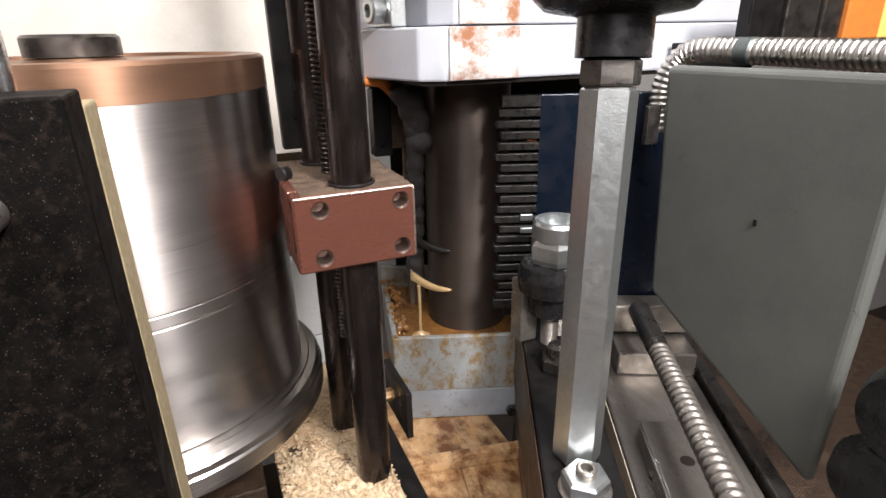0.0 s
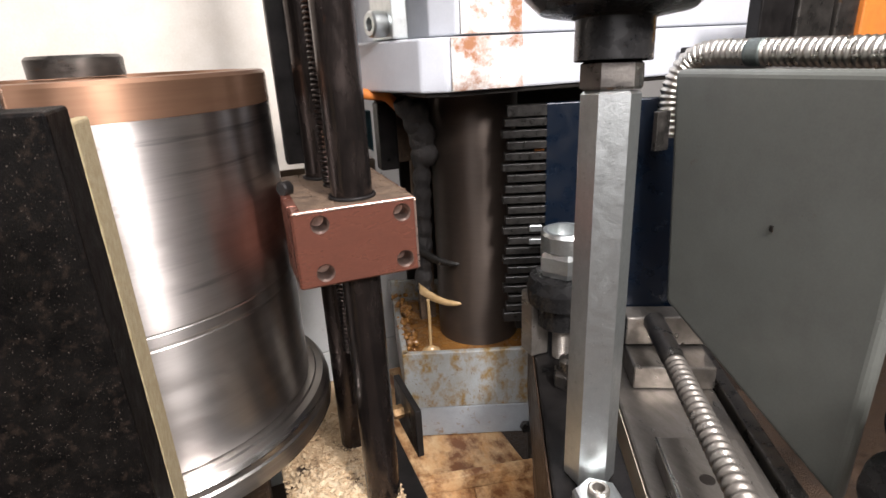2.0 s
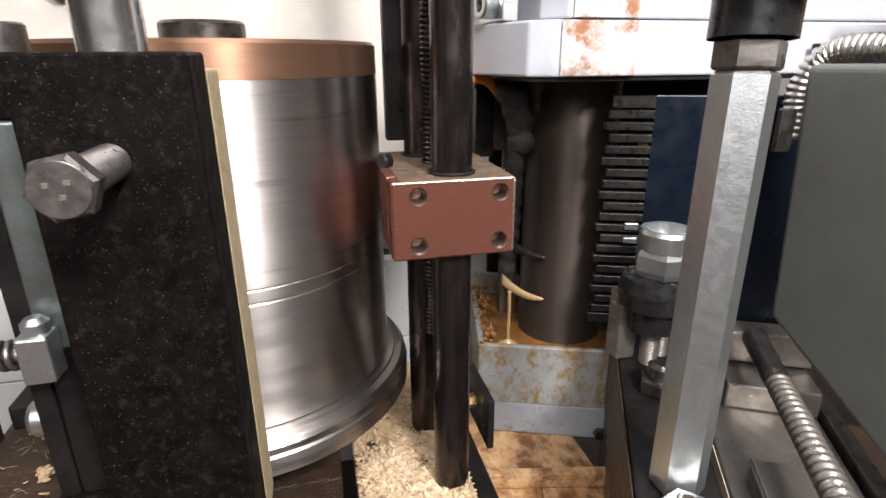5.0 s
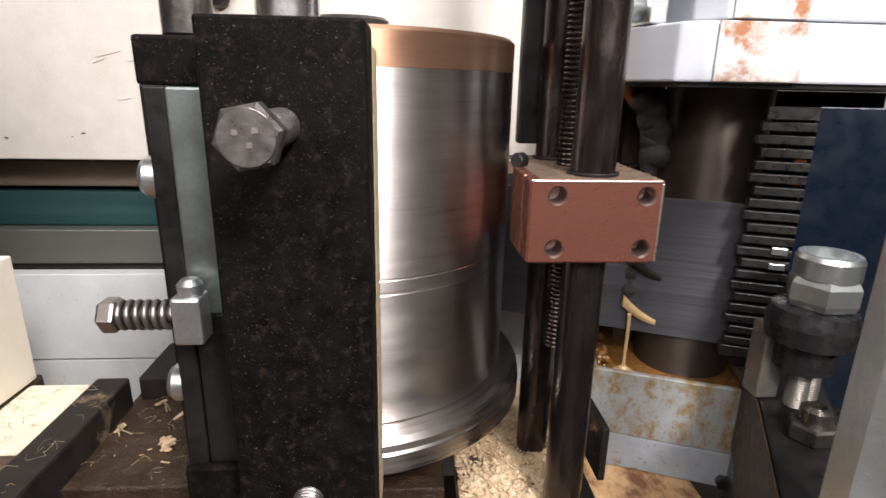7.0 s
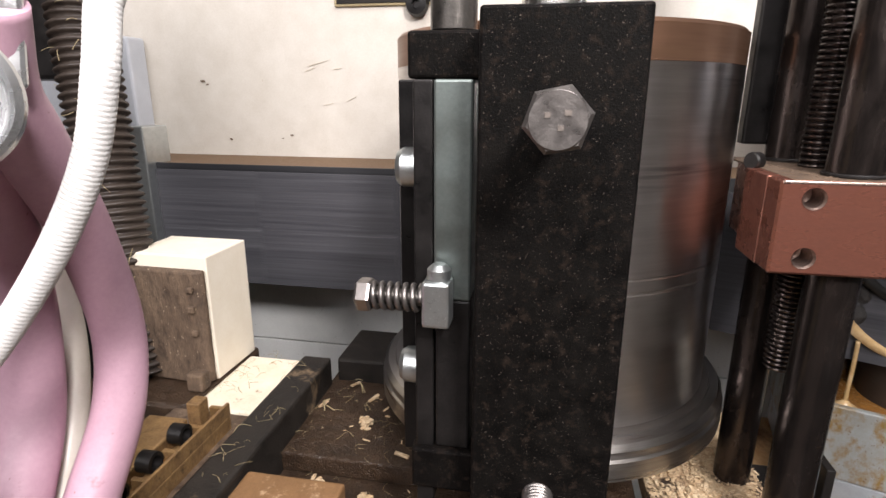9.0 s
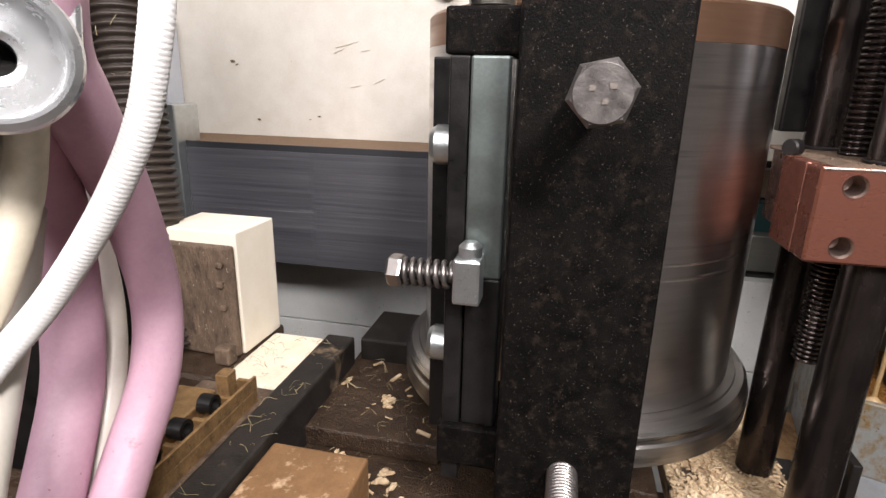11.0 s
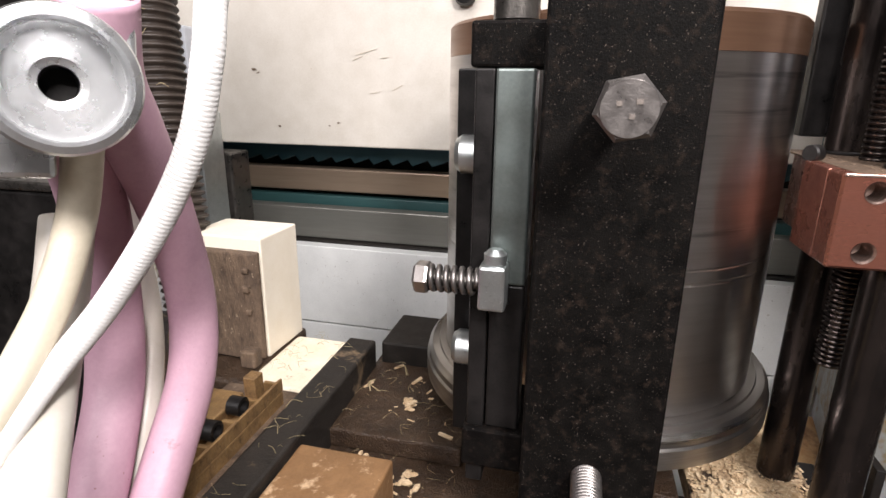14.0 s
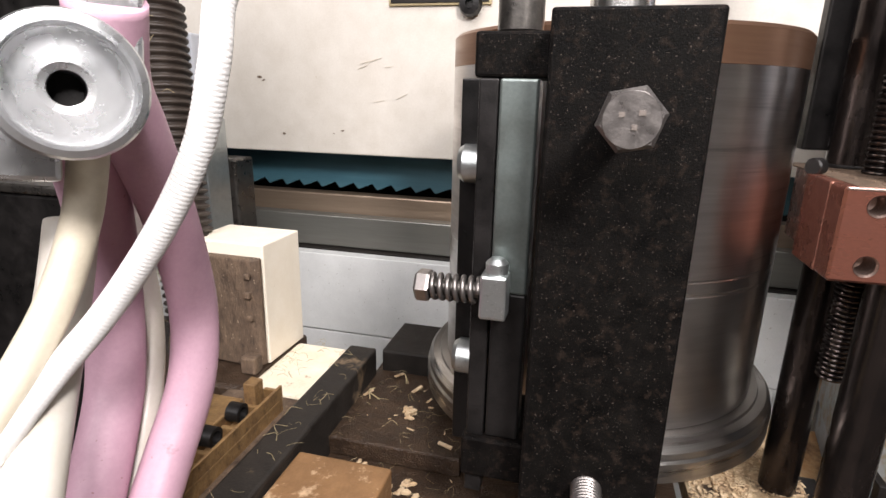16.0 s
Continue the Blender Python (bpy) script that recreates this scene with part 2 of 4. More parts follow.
    "bluebelt": mat("blue_belt", (0.05, 0.13, 0.17), (0.07, 0.17, 0.21), 0.5, 0, 40, 300, 0.05, stretch=(0.05, 1, 1)),
    "brownbar": mat("brown_steel_bar", (0.40, 0.31, 0.23), (0.30, 0.225, 0.165), 0.38, 0.6, 30, 300, 0.04, stretch=(0.05, 1, 1)),
    "greybar": mat("grey_steel_bar", (0.20, 0.20, 0.18), (0.15, 0.145, 0.13), 0.42, 0.5, 30, 300, 0.04, stretch=(0.05, 1, 1)),
    "grey_wall": mat("workshop_wall", (0.72, 0.70, 0.67), (0.64, 0.62, 0.59), 0.7, 0, 3, 60, 0.05),
    "mark": mat("stamped_mark", (0.24, 0.21, 0.19), (0.2, 0.17, 0.15), 0.5, 0.7, 100, 500, 0.05),
}


# ---- shapes ----
BASE = {}


def thing(name, label, category, at=(0, 0, 0), group="", kind=""):
    ob = new(name)
    ob.empty_display_size = 0.01
    ob.location = SEAT[0] @ Vector(at)
    BASE[ob] = Matrix.Translation(ob.location)
    return tagged(ob, label, category, group, kind)


def part(name, bm, material, parent, label="", kind=""):
    """One mesh object, its shape given in the world's metres, under a thing or a part."""
    me = bpy.data.meshes.new(name)
    bm.transform(SEAT[0])
    bm.to_mesh(me)
    bm.free()
    me.materials.append(M[material])
    ob = new(name, me)
    if parent is not None:
        ob.parent = parent
        ob.matrix_parent_inverse = BASE.get(parent, Matrix()).inverted()
    return tagged(ob, label, kind=kind)


def single(name, bm, material, label, category, group="", kind=""):
    return tagged(part(name, bm, material, None), label, category, group, kind)


def box(x0, x1, y0, y1, z0, z1, bevel=0.0008, seg=2, bm=None, m=None):
    out = bm or bmesh.new()
    b = bmesh.new()
    bmesh.ops.create_cube(b, size=1)
    for v in b.verts:
        v.co = Vector(((x0 + x1) / 2 + v.co.x * (x1 - x0), (y0 + y1) / 2 + v.co.y * (y1 - y0), (z0 + z1) / 2 + v.co.z * (z1 - z0)))
    if bevel:
        bmesh.ops.bevel(b, geom=b.edges[:], offset=bevel, segments=seg, affect="EDGES", profile=0.5)
    if m is not None:
        bmesh.ops.transform(b, matrix=m, verts=b.verts)
    me = bpy.data.meshes.new("tmp")
    b.to_mesh(me)
    b.free()
    out.from_mesh(me)
    bpy.data.meshes.remove(me)
    return out


def lathe(profile, p0, p1, segs=48, bm=None, smooth=True, phase=0.0):
    """Turns (radius, height) pairs round the line from p0 to p1, height 0 at p0."""
    bm = bm or bmesh.new()
    p0, p1 = Vector(p0), Vector(p1)
    q = (p1 - p0).to_track_quat("Z", "Y")
    rings = []
    for r, h in profile:
        if r < 1e-7:
            rings.append([bm.verts.new(p0 + q @ Vector((0, 0, h)))])
        else:
            rings.append([bm.verts.new(p0 + q @ Vector((r * math.cos(phase + 2 * math.pi * i / segs), r * math.sin(phase + 2 * math.pi * i / segs), h))) for i in range(segs)])
    for a, b in zip(rings, rings[1:]):
        for i in range(segs):
            j = (i + 1) % segs
            if len(a) == 1 and len(b) == 1:
                continue
            if len(a) == 1:
                f = bm.faces.new((a[0], b[j], b[i]))
            elif len(b) == 1:
                f = bm.faces.new((a[i], a[j], b[0]))
            else:
                f = bm.faces.new((a[i], a[j], b[j], b[i]))
            f.smooth = smooth
    if smooth:
        for k in range(1, len(profile) - 1):
            (r0, h0), (r1, h1), (r2, h2) = profile[k - 1:k + 2]
            turn = abs(math.atan2(h1 - h0, r1 - r0) - math.atan2(h2 - h1, r2 - r1))
            if min(turn, 2 * math.pi - turn) > 0.25 and len(rings[k]) > 1:
                for i in range(segs):
                    e = bm.edges.get((rings[k][i], rings[k][(i + 1) % segs]))
                    if e:
                        e.smooth = False
    return bm


def rod(p0, p1, r, bevel=0.0006, segs=32, bm=None):
    h = (Vector(p1) - Vector(p0)).length
    return lathe([(0, 0), (r - bevel, 0), (r, bevel), (r, h - bevel), (r - bevel, h), (0, h)], p0, p1, segs, bm)


def hexa(p0, p1, r, bevel=0.0008, bm=None, phase=0.0):
    h = (Vector(p1) - Vector(p0)).length
    return lathe([(0, 0), (r * 0.93, 0), (r, bevel), (r, h - bevel), (r * 0.88, h), (0, h)], p0, p1, 6, bm, False, phase)


def ring(p0, p1, r_in, r_out, bevel=0.0006, segs=40, bm=None):
    h = (Vector(p1) - Vector(p0)).length
    return lathe([(r_in, 0), (r_out - bevel, 0), (r_out, bevel), (r_out, h - bevel), (r_out - bevel, h), (r_in + bevel, h), (r_in, h - bevel), (r_in, 0)], p0, p1, segs, bm)


def threaded(p0, p1, r, pitch, depth, segs=20, bm=None):
    """A rod with rounded rings at every pitch."""
    h = (Vector(p1) - Vector(p0)).length
    prof, k = [(0, 0)], 0.0
    while k < h - pitch:
        prof += [(r - depth, k), (r - depth * 0.3, k + pitch * 0.25), (r, k + pitch * 0.5), (r - depth * 0.3, k + pitch * 0.75)]
        k += pitch
    prof += [(r - depth, h), (0, h)]
    b = lathe(prof, p0, p1, segs, bm)
    return b


def spline(points, n=8):
    pts = [Vector(p) for p in points]
    pts = [pts[0] * 2 - pts[1]] + pts + [pts[-1] * 2 - pts[-2]]
    out = []
    for i in range(1, len(pts) - 2):
        a, b, c, d = pts[i - 1:i + 3]
        for k in range(n):
            t = k / n
            out.append(0.5 * ((2 * b) + (c - a) * t + (2 * a - 5 * b + 4 * c - d) * t * t + (3 * b - a - 3 * c + d) * t ** 3))
    return out + [pts[-2]]


def tube(points, r, segs=16, n=8, rib=0.0, rib_pitch=0.004, bm=None):
    """A round hose along a smooth line; rib makes rings on it."""
    line = spline(points, n)
    if rib:
        fine = []
        for a, b in zip(line, line[1:]):
            k = max(1, int((b - a).length / (rib_pitch / 6)))
            fine += [a.lerp(b, i / k) for i in range(k)]
        line = fine + [line[-1]]
    bm = bm or bmesh.new()
    rings, up, dist = [], None, 0.0
    for i, p in enumerate(line):
        d = (line[min(i + 1, len(line) - 1)] - line[max(i - 1, 0)]).normalized()
        if up is None:
            up = d.orthogonal().normalized()
        up = (up - d * up.dot(d)).normalized()
        side = d.cross(up)
        if i:
            dist += (p - line[i - 1]).length
        rr = r + (rib * (abs(math.sin(math.pi * dist / rib_pitch)) - 0.5) if rib else 0)
        rings.append([bm.verts.new(p + rr * (math.cos(2 * math.pi * j / segs) * up + math.sin(2 * math.pi * j / segs) * side)) for j in range(segs)])
    for a, b in zip(rings, rings[1:]):
        for j in range(segs):
            bm.faces.new((a[j], a[(j + 1) % segs], b[(j + 1) % segs], b[j])).smooth = True
    bm.faces.new(rings[0][::-1])
    bm.faces.new(rings[-1])
    return bm


def helix(p0, p1, r, wire, turns, segs=10):
    p0, p1 = Vector(p0), Vector(p1)
    q = (p1 - p0).to_track_quat("Z", "Y")
    h = (p1 - p0).length
    k = int(turns * 16)
    return tube([p0 + q @ Vector((r * math.cos(2 * math.pi * turns * i / k), r * math.sin(2 * math.pi * turns * i / k), h * i / k)) for i in range(k + 1)], wire, segs, 1)


def prism(outline, z0, z1, bevel=0.0006, bm=None):
    """An upright prism over an outline in the plan."""
    b = bmesh.new()
    f = b.faces.new([b.verts.new((x, y, z0)) for x, y in outline])
    up = bmesh.ops.extrude_face_region(b, geom=[f])
    for v in up["geom"]:
        if isinstance(v, bmesh.types.BMVert):
            v.co.z = z1
    bmesh.ops.recalc_face_normals(b, faces=b.faces)
    if bevel:
        bmesh.ops.bevel(b, geom=b.edges[:], offset=bevel, segments=2, affect="EDGES", profile=0.5)
    return b


# ---- structure: machine walls, beds, room ----
WY = 0.216
seat(-0.27, 0.216, 0.10)
wall_up = single("wall_upper", box(-0.62, 0.062, WY, WY + 0.012, 0.103, 0.60, 0.001), "wall", "cream painted steel machine cover, scuffed", "machine cover", kind="structure")
single("wall_lower", box(-0.62, 0.10, WY, WY + 0.012, -0.0568, 0.0155, 0.0008), "wall_low", "grey-white painted lower machine panel with specks", "machine panel", kind="structure")
single("wall_base", box(-0.62, 0.10, WY + 0.001, WY + 0.012, -0.2, -0.0582, 0.0008), "wall_low", "grey-white painted base panel under a seam", "machine panel", kind="structure")
# Black sheet behind the slot; the shade of its depth is in the colour.
single("slot_back", box(-0.62, 0.10, 0.345, 0.35, -0.2, 0.60, 0), "rail_shade_black", "dark back of the feed slot", "panel", kind="structure")
level()
single("ground", box(-0.9, 0.75, -1.6, 0.40, -0.24, -0.20, 0), "grime", "dark grimy bottom of the machine bed", "ground", kind="structure")
single("wall_back", box(-3.6, 4.4, -2.2, -2.15, -0.9, 1.9, 0), "grey_wall", "plain grey workshop wall", "wall", kind="structure")
single("wall_right", box(4.4, 4.45, -2.2, 0.9, -0.9, 1.9, 0), "grey_wall", "plain grey workshop wall", "wall", kind="structure")
single("wall_left", box(-3.65, -3.6, -2.2, 0.9, -0.9, 1.9, 0), "grey_wall", "plain grey workshop wall", "wall", kind="structure")
single("wall_far", box(-3.6, 4.4, 0.9, 0.95, -0.9, 1.9, 0), "grey_wall", "plain pale workshop wall", "wall", kind="structure")
single("floor", box(-3.6, 4.4, -2.2, 0.9, -0.95, -0.9, 0), "grime", "dark workshop floor", "floor", kind="structure")

seat(-0.27, 0.216, 0.10)
wm = random.Random(9)
for x, z, w, h, a in ((-0.360, 0.163, 0.006, 0.0028, 10), (-0.3565, 0.1605, 0.004, 0.0012, -20), (-0.287, 0.122, 0.0035, 0.0016, 0), (-0.295, 0.1195, 0.002, 0.001, 0),
                      (-0.262, 0.176, 0.020, 0.0007, -14), (-0.270, 0.171, 0.012, 0.0006, -20), (-0.246, 0.172, 0.009, 0.0007, -8), (-0.236, 0.150, 0.012, 0.0006, -25), (-0.255, 0.146, 0.010, 0.0006, -10), (-0.34, 0.118, 0.003, 0.0016, 30)):
    b = bmesh.new()
    n_ = 9
    f = b.faces.new([b.verts.new((w / 2 * math.cos(6.283 * i / n_) * wm.uniform(0.5, 1.1), -0.0006, h / 2 * math.sin(6.283 * i / n_) * wm.uniform(0.5, 1.1))) for i in range(n_)])
    up = bmesh.ops.extrude_face_region(b, geom=[f])
    for v in up["geom"]:
        if isinstance(v, bmesh.types.BMVert):
            v.co.y = 0.0005
    bmesh.ops.transform(b, matrix=pose(x, WY, z, 0, a, 0), verts=b.verts)
    part("scuff_mark", b, "raw" if h > 0.0009 else "scuff", wall_up)

level()
single("ceiling", box(-3.6, 4.4, -2.2, 0.9, 1.9, 1.95, 0), "grey_wall", "plain pale workshop ceiling", "ceiling", kind="structure")

# ---- feed slot behind the cover ----
WALL_SEAT = seat(-0.27, 0.216, 0.10)
fixed_rail = thing("feed_rail", "grey and black steel guide rail in the feed slot", "rail", (-0.3, 0.235, 0.02))
part("rail_bar", box(-0.60, 0.09, 0.236, 0.250, 0.0171, 0.0455, 0.001), "greybar", fixed_rail)
part("rail_foot", box(-0.60, 0.09, 0.230, 0.252, 0.0030, 0.0166, 0.001), "rail_shade_black", fixed_rail)
feed_chain = thing("feed_belt", "brown steel bar with blue and teal toothed belt", "feed belt", (-0.3, 0.262, 0.08))
part("steel_bar", box(-0.60, 0.09, 0.254, 0.27, 0.0766, 0.0976, 0.0015), "brownbar", feed_chain)
part("lower_belt", box(-0.60, 0.09, 0.256, 0.27, 0.0440, 0.0722, 0.001), "teal", feed_chain)
steps = 38
edge_line = [(-0.60, 0.138)]
for i in range(steps):
    x0, w = -0.60 + 0.69 * i / steps, 0.69 / steps
    edge_line += [(x0, 0.1030), (x0 + w * 0.75, 0.1085)]
edge_line += [(0.09, 0.1030), (0.09, 0.138)]
belt = bmesh.new()
f0 = [belt.verts.new((x, 0.256, z)) for x, z in edge_line]
f1 = [belt.verts.new((x, 0.268, z)) for x, z in edge_line]
belt.faces.new(f0)
belt.faces.new(f1[::-1])
for k in range(len(f0)):
    belt.faces.new((f0[k], f1[k], f1[(k + 1) % len(f0)], f0[(k + 1) % len(f0)]))
bmesh.ops.recalc_face_normals(belt, faces=belt.faces)
part("toothed_belt", belt, "bluebelt", feed_chain, "blue belt with a saw-toothed lower edge")
post = thing("slot_post", "brown-black steel post at the slot's end", "post", (-0.376, 0.19, -0.05))
part("post_body", box(-0.397, -0.369, 0.186, 0.212, -0.05, 0.098, 0.002), "dark_steel", post)
part("post_plate", box(-0.413, -0.3975, 0.184, 0.213, -0.05, 0.125, 0.001), "zinc_dull", post, "dull zinc plate")
part("post_screw", rod((-0.392, 0.199, 0.0985), (-0.392, 0.199, 0.108), 0.005), "black", post)
plate_slot = thing("slotted_bracket", "cover slot with a dark socket-head bolt", "bolt", (-0.19, WY, 0.222))
part("slot_plate", box(-0.246, -0.168, WY - 0.0025, WY - 0.0005, 0.2150, 0.2225, 0.0008), "felt", plate_slot)
part("slot_shadow", box(-0.244, -0.170, WY - 0.0032, WY - 0.0026, 0.2168, 0.2206, 0.0002), "rail_shade_black", plate_slot)
part("bolt_head", lathe([(0, 0), (0.0082, 0), (0.0085, 0.0012), (0.0072, 0.006), (0.003, 0.0064), (0.0026, 0.003), (0, 0.003)], (-0.183, WY - 0.0035, 0.2150), (-0.183, WY - 0.02, 0.2150), 32), "black", plate_slot)

# ---- pressing roller ----
ROLLER_SEAT = seat(-0.0825, 0.0605, 0.08)
DX, DY, DR = -0.0825, 0.0805, 0.0770
drum = thing("pressure_roller", "polished steel pressure roller with brown tarnished rim and bottom flange", "roller", (DX, DY, 0))
part("roller_body", lathe([(DR, 0.0712), (DR, 0.1495)], (DX, DY, 0), (DX, DY, 1), 128), "drum", drum)
part("polished_zone", lathe([(DR - 0.002, 0.006), (DR, 0.007), (DR, 0.064), (DR - 0.0002, 0.0644), (DR - 0.0002, 0.0652), (DR, 0.0656), (DR, 0.0700), (DR - 0.0002, 0.0703), (DR - 0.0002, 0.0708), (DR, 0.0711)], (DX, DY, 0), (DX, DY, 1), 128), "drum_low", drum, "brighter polished lower zone")
part("rim_band", lathe([(DR, 0.1496), (DR, 0.1620), (DR - 0.0015, 0.1635), (DR - 0.010, 0.1637), (DR - 0.011, 0.162), (0.020, 0.162), (0.018, 0.1635), (0, 0.1635)], (DX, DY, 0), (DX, DY, 1), 128), "drum_brown", drum, "brown tarnished upper rim")
part("flange", lathe([(0, -0.012), (DR + 0.0085, -0.012), (DR + 0.0105, -0.0105), (DR + 0.0105, -0.002), (DR + 0.0095, -0.001), (DR + 0.0095, 0.0022), (DR + 0.0075, 0.0046), (DR + 0.004, 0.0052), (DR + 0.0035, 0.0062), (DR - 0.002, 0.0064)], (DX, DY, 0), (DX, DY, 1), 128), "flange", drum, "stepped steel bottom flange")
part("bearing_cap", lathe([(0.0185, 0.1640), (0.0185, 0.1715), (0.0172, 0.1728), (0.006, 0.1728), (0.0055, 0.1715), (0, 0.1715)], (DX, DY, 0), (DX, DY, 1), 64), "dark_steel", drum, "dark bearing cap")
spindle = thing("roller_base", "dark steel spindle and foot under the roller", "base", (DX, DY, -0.2))
part("spindle_column", rod((DX, DY, -0.2), (DX, DY, -0.0125), 0.03), "dark_steel", spindle)
part("foot_plate", box(DX - 0.07, DX + 0.045, DY - 0.055, DY + 0.06, -0.058, -0.044, 0.001), "grime", spindle)

# ---- black front bar with bolts ----
seat(-0.10, -0.045, 0.08)
bar = thing("support_bar", "black oxidised steel upright bar with rust flecks", "steel bar", (-0.086, -0.05, -0.2))
part("bar_body", box(-0.1053, -0.0654, -0.058, -0.0360, -0.199, 0.1450, 0.0009), "blackplate", bar)
part("felt_wiper", box(-0.0690, -0.0652, -0.0356, -0.0150, -0.02, 0.1405, 0.0008), "felt", bar, "ragged yellow felt wiper strip")
part("side_plate", box(-0.0735, -0.0694, -0.0356, -0.012, -0.199, 0.1400, 0.0006), "black", bar)


def hex_bolt(name, x, z, y_face, y_head, head_r, head_h, shank, label, parent=None):
    b = thing(name, label, "bolt", (x, y_face, z), "bolts of the bar")
    head = part("head", hexa((x, y_head + head_h, z), (x, y_head, z), head_r, 0.0009, phase=0.2), "bolt", b)
    part("head_face", rod((x, y_head, z), (x, y_head - 0.0005, z), head_r * 0.82, 0.0002), "bolt", head)
    part("shank", threaded((x, y_face, z), (x, y_head + head_h, z), shank, 0.0013, 0.0005), "bolt", b, "threaded shank")
    for dx, dz, w in ((-0.0020, 0.0010, 0.0011), (0.0018, 0.0014, 0.0013), (0.0006, -0.0014, 0.0011)):
        part("mark", box(x + dx - w / 2, x + dx + w / 2, y_head - 0.0008, y_head - 0.0005, z + dz - 0.0005, z + dz + 0.0005, 0), "mark", head)
    return b


hex_bolt("hex_bolt", -0.0862, 0.1198, -0.058, -0.0885, 0.0070, 0.0056, 0.0046, "steel hex-head bolt screwed far out of the black bar")
hex_bolt("hex_bolt", -0.0852, 0.0105, -0.058, -0.084, 0.0050, 0.004, 0.0046, "steel threaded bolt low on the black bar")
column = single("chrome_column", rod((-0.088, -0.0335, 0.10), (-0.088, -0.0335, 0.24), 0.0086, 0.0004, 48), "chrome", "bright chrome guide column behind the black bar", "column")

# ---- adjusting bracket beside the bar ----
br = thing("adjusting_bracket", "black steel bracket with zinc strip, screws and spring bolt", "bracket", (-0.12, -0.03, -0.05))
part("upright", box(-0.1258, -0.1199, -0.0415, -0.012, -0.012, 0.1286, 0.0006), "black", br)
part("rear_upright", box(-0.1350, -0.1262, -0.0225, -0.004, -0.005, 0.1290, 0.0006), "black", br)
part("top_block", box(-0.1275, -0.1056, -0.0405, -0.010, 0.1288, 0.1415, 0.001), "blackplate", br)
part("bottom_block", box(-0.1270, -0.1056, -0.0440, -0.010, -0.004, 0.0112, 0.001), "blackplate", br)
part("top_screw", rod((-0.1160, -0.030, 0.1417), (-0.1160, -0.030, 0.1525), 0.0068), "dark_steel", br)
part("zinc_strip", box(-0.1195, -0.1082, -0.0430, -0.030, 0.0640, 0.1286, 0.0008), "zinc_dull", br, "dull zinc-plated strip")
part("lower_strip", box(-0.1192, -0.1082, -0.0420, -0.030, 0.0115, 0.0637, 0.0008), "black", br, "blackened lower strip")
for z in (0.1026, 0.0345):
    part("cap_screw", lathe([(0, 0), (0.0062, 0), (0.0062, 0.0055), (0.0050, 0.0072), (0.003, 0.0074), (0.0026, 0.004), (0, 0.004)], (-0.1260, -0.0300, z), (-0.14, -0.0300, z), 32), "zinc", br, "rounded zinc screw head")
sq = part("square_nut", box(-0.1215, -0.1132, -0.0515, -0.0432, 0.0580, 0.0722, 0.0009), "zinc", br, "zinc square clamp nut")
part("clamp_screw", lathe([(0, 0), (0.0035, 0), (0.0035, 0.003), (0.002, 0.0045), (0, 0.0046)], (-0.117, -0.0470, 0.0723), (-0.117, -0.0470, 0.08), 24), "zinc", sq)
part("threaded_bolt", rod((-0.140, -0.0462, 0.0655), (-0.1217, -0.0462, 0.0655), 0.0026), "dark_steel", br)
part("spring", helix((-0.1378, -0.0462, 0.0655), (-0.1220, -0.0462, 0.0655), 0.0037, 0.00085, 6.5), "bolt", br, "coil spring")
part("hex_head", hexa((-0.1378, -0.0462, 0.0655), (-0.1425, -0.0462, 0.0655), 0.0052), "bolt", br)

# ---- guide block on two shafts ----
seat(0.015, 0.0, 0.09)
BX0, BX1, BZ0, BZ1, BD = -0.0108, 0.0405, 0.0735, 0.1060, 0.0740
blk = thing("guide_block", "red-brown steel guide block with four tapped holes", "steel block", (0.015, 0.02, BZ0))
HOLES = [(0.0, 0.1), (0.034, 0.1), (0.0, 0.0795), (0.034, 0.0795)]
HR = 0.0038


def block_face():
    """The front plate with round holes through it."""
    b = bmesh.new()
    xs, zs, k = [BX0 + 0.0009, 0.017, BX1 - 0.0009], [BZ0 + 0.0009, 0.08975, BZ1 - 0.0009], 24
    for hx, hz in HOLES:
        x0, x1 = (xs[0], xs[1]) if hx < 0.017 else (xs[1], xs[2])
        z0, z1 = (zs[0], zs[1]) if hz < 0.0897 else (zs[1], zs[2])
        corner = [math.atan2(cz - hz, cx - hx) % (2 * math.pi) for cx in (x0, x1) for cz in (z0, z1)]
        turns = sorted([2 * math.pi * i / k for i in range(k)] + corner)
        inner, outer = [], []
        for a in turns:
            c, s = math.cos(a), math.sin(a)
            inner.append(b.verts.new((hx + HR * c, 0, hz + HR * s)))
            t = min(((x1 - hx) / c if c > 1e-6 else (x0 - hx) / c if c < -1e-6 else 9), ((z1 - hz) / s if s > 1e-6 else (z0 - hz) / s if s < -1e-6 else 9))
            outer.append(b.verts.new((hx + t * c, 0, hz + t * s)))
        for i in range(len(turns)):
            j = (i + 1) % len(turns)
            b.faces.new((inner[i], inner[j], outer[j], outer[i]))
    bmesh.ops.remove_doubles(b, verts=b.verts, dist=0.00002)
    bmesh.ops.recalc_face_normals(b, faces=b.faces)
    return b


part("front_face", block_face(), "copper", blk)
part("block_body", prism([(BX0, 0.0121), (BX1, 0.0121), (BX1, BD), (-0.0015, BD), (-0.0025, 0.0500), (BX0, 0.0340)], BZ0, BZ1, 0.0006), "copper", blk)
shell = box(BX0, BX1, 0.0, 0.012, BZ0, BZ1, 0.0009, 1)
bmesh.ops.delete(shell, geom=[f for f in shell.faces if abs(f.normal.y) > 0.95], context="FACES")
part("front_shell", shell, "copper", blk)
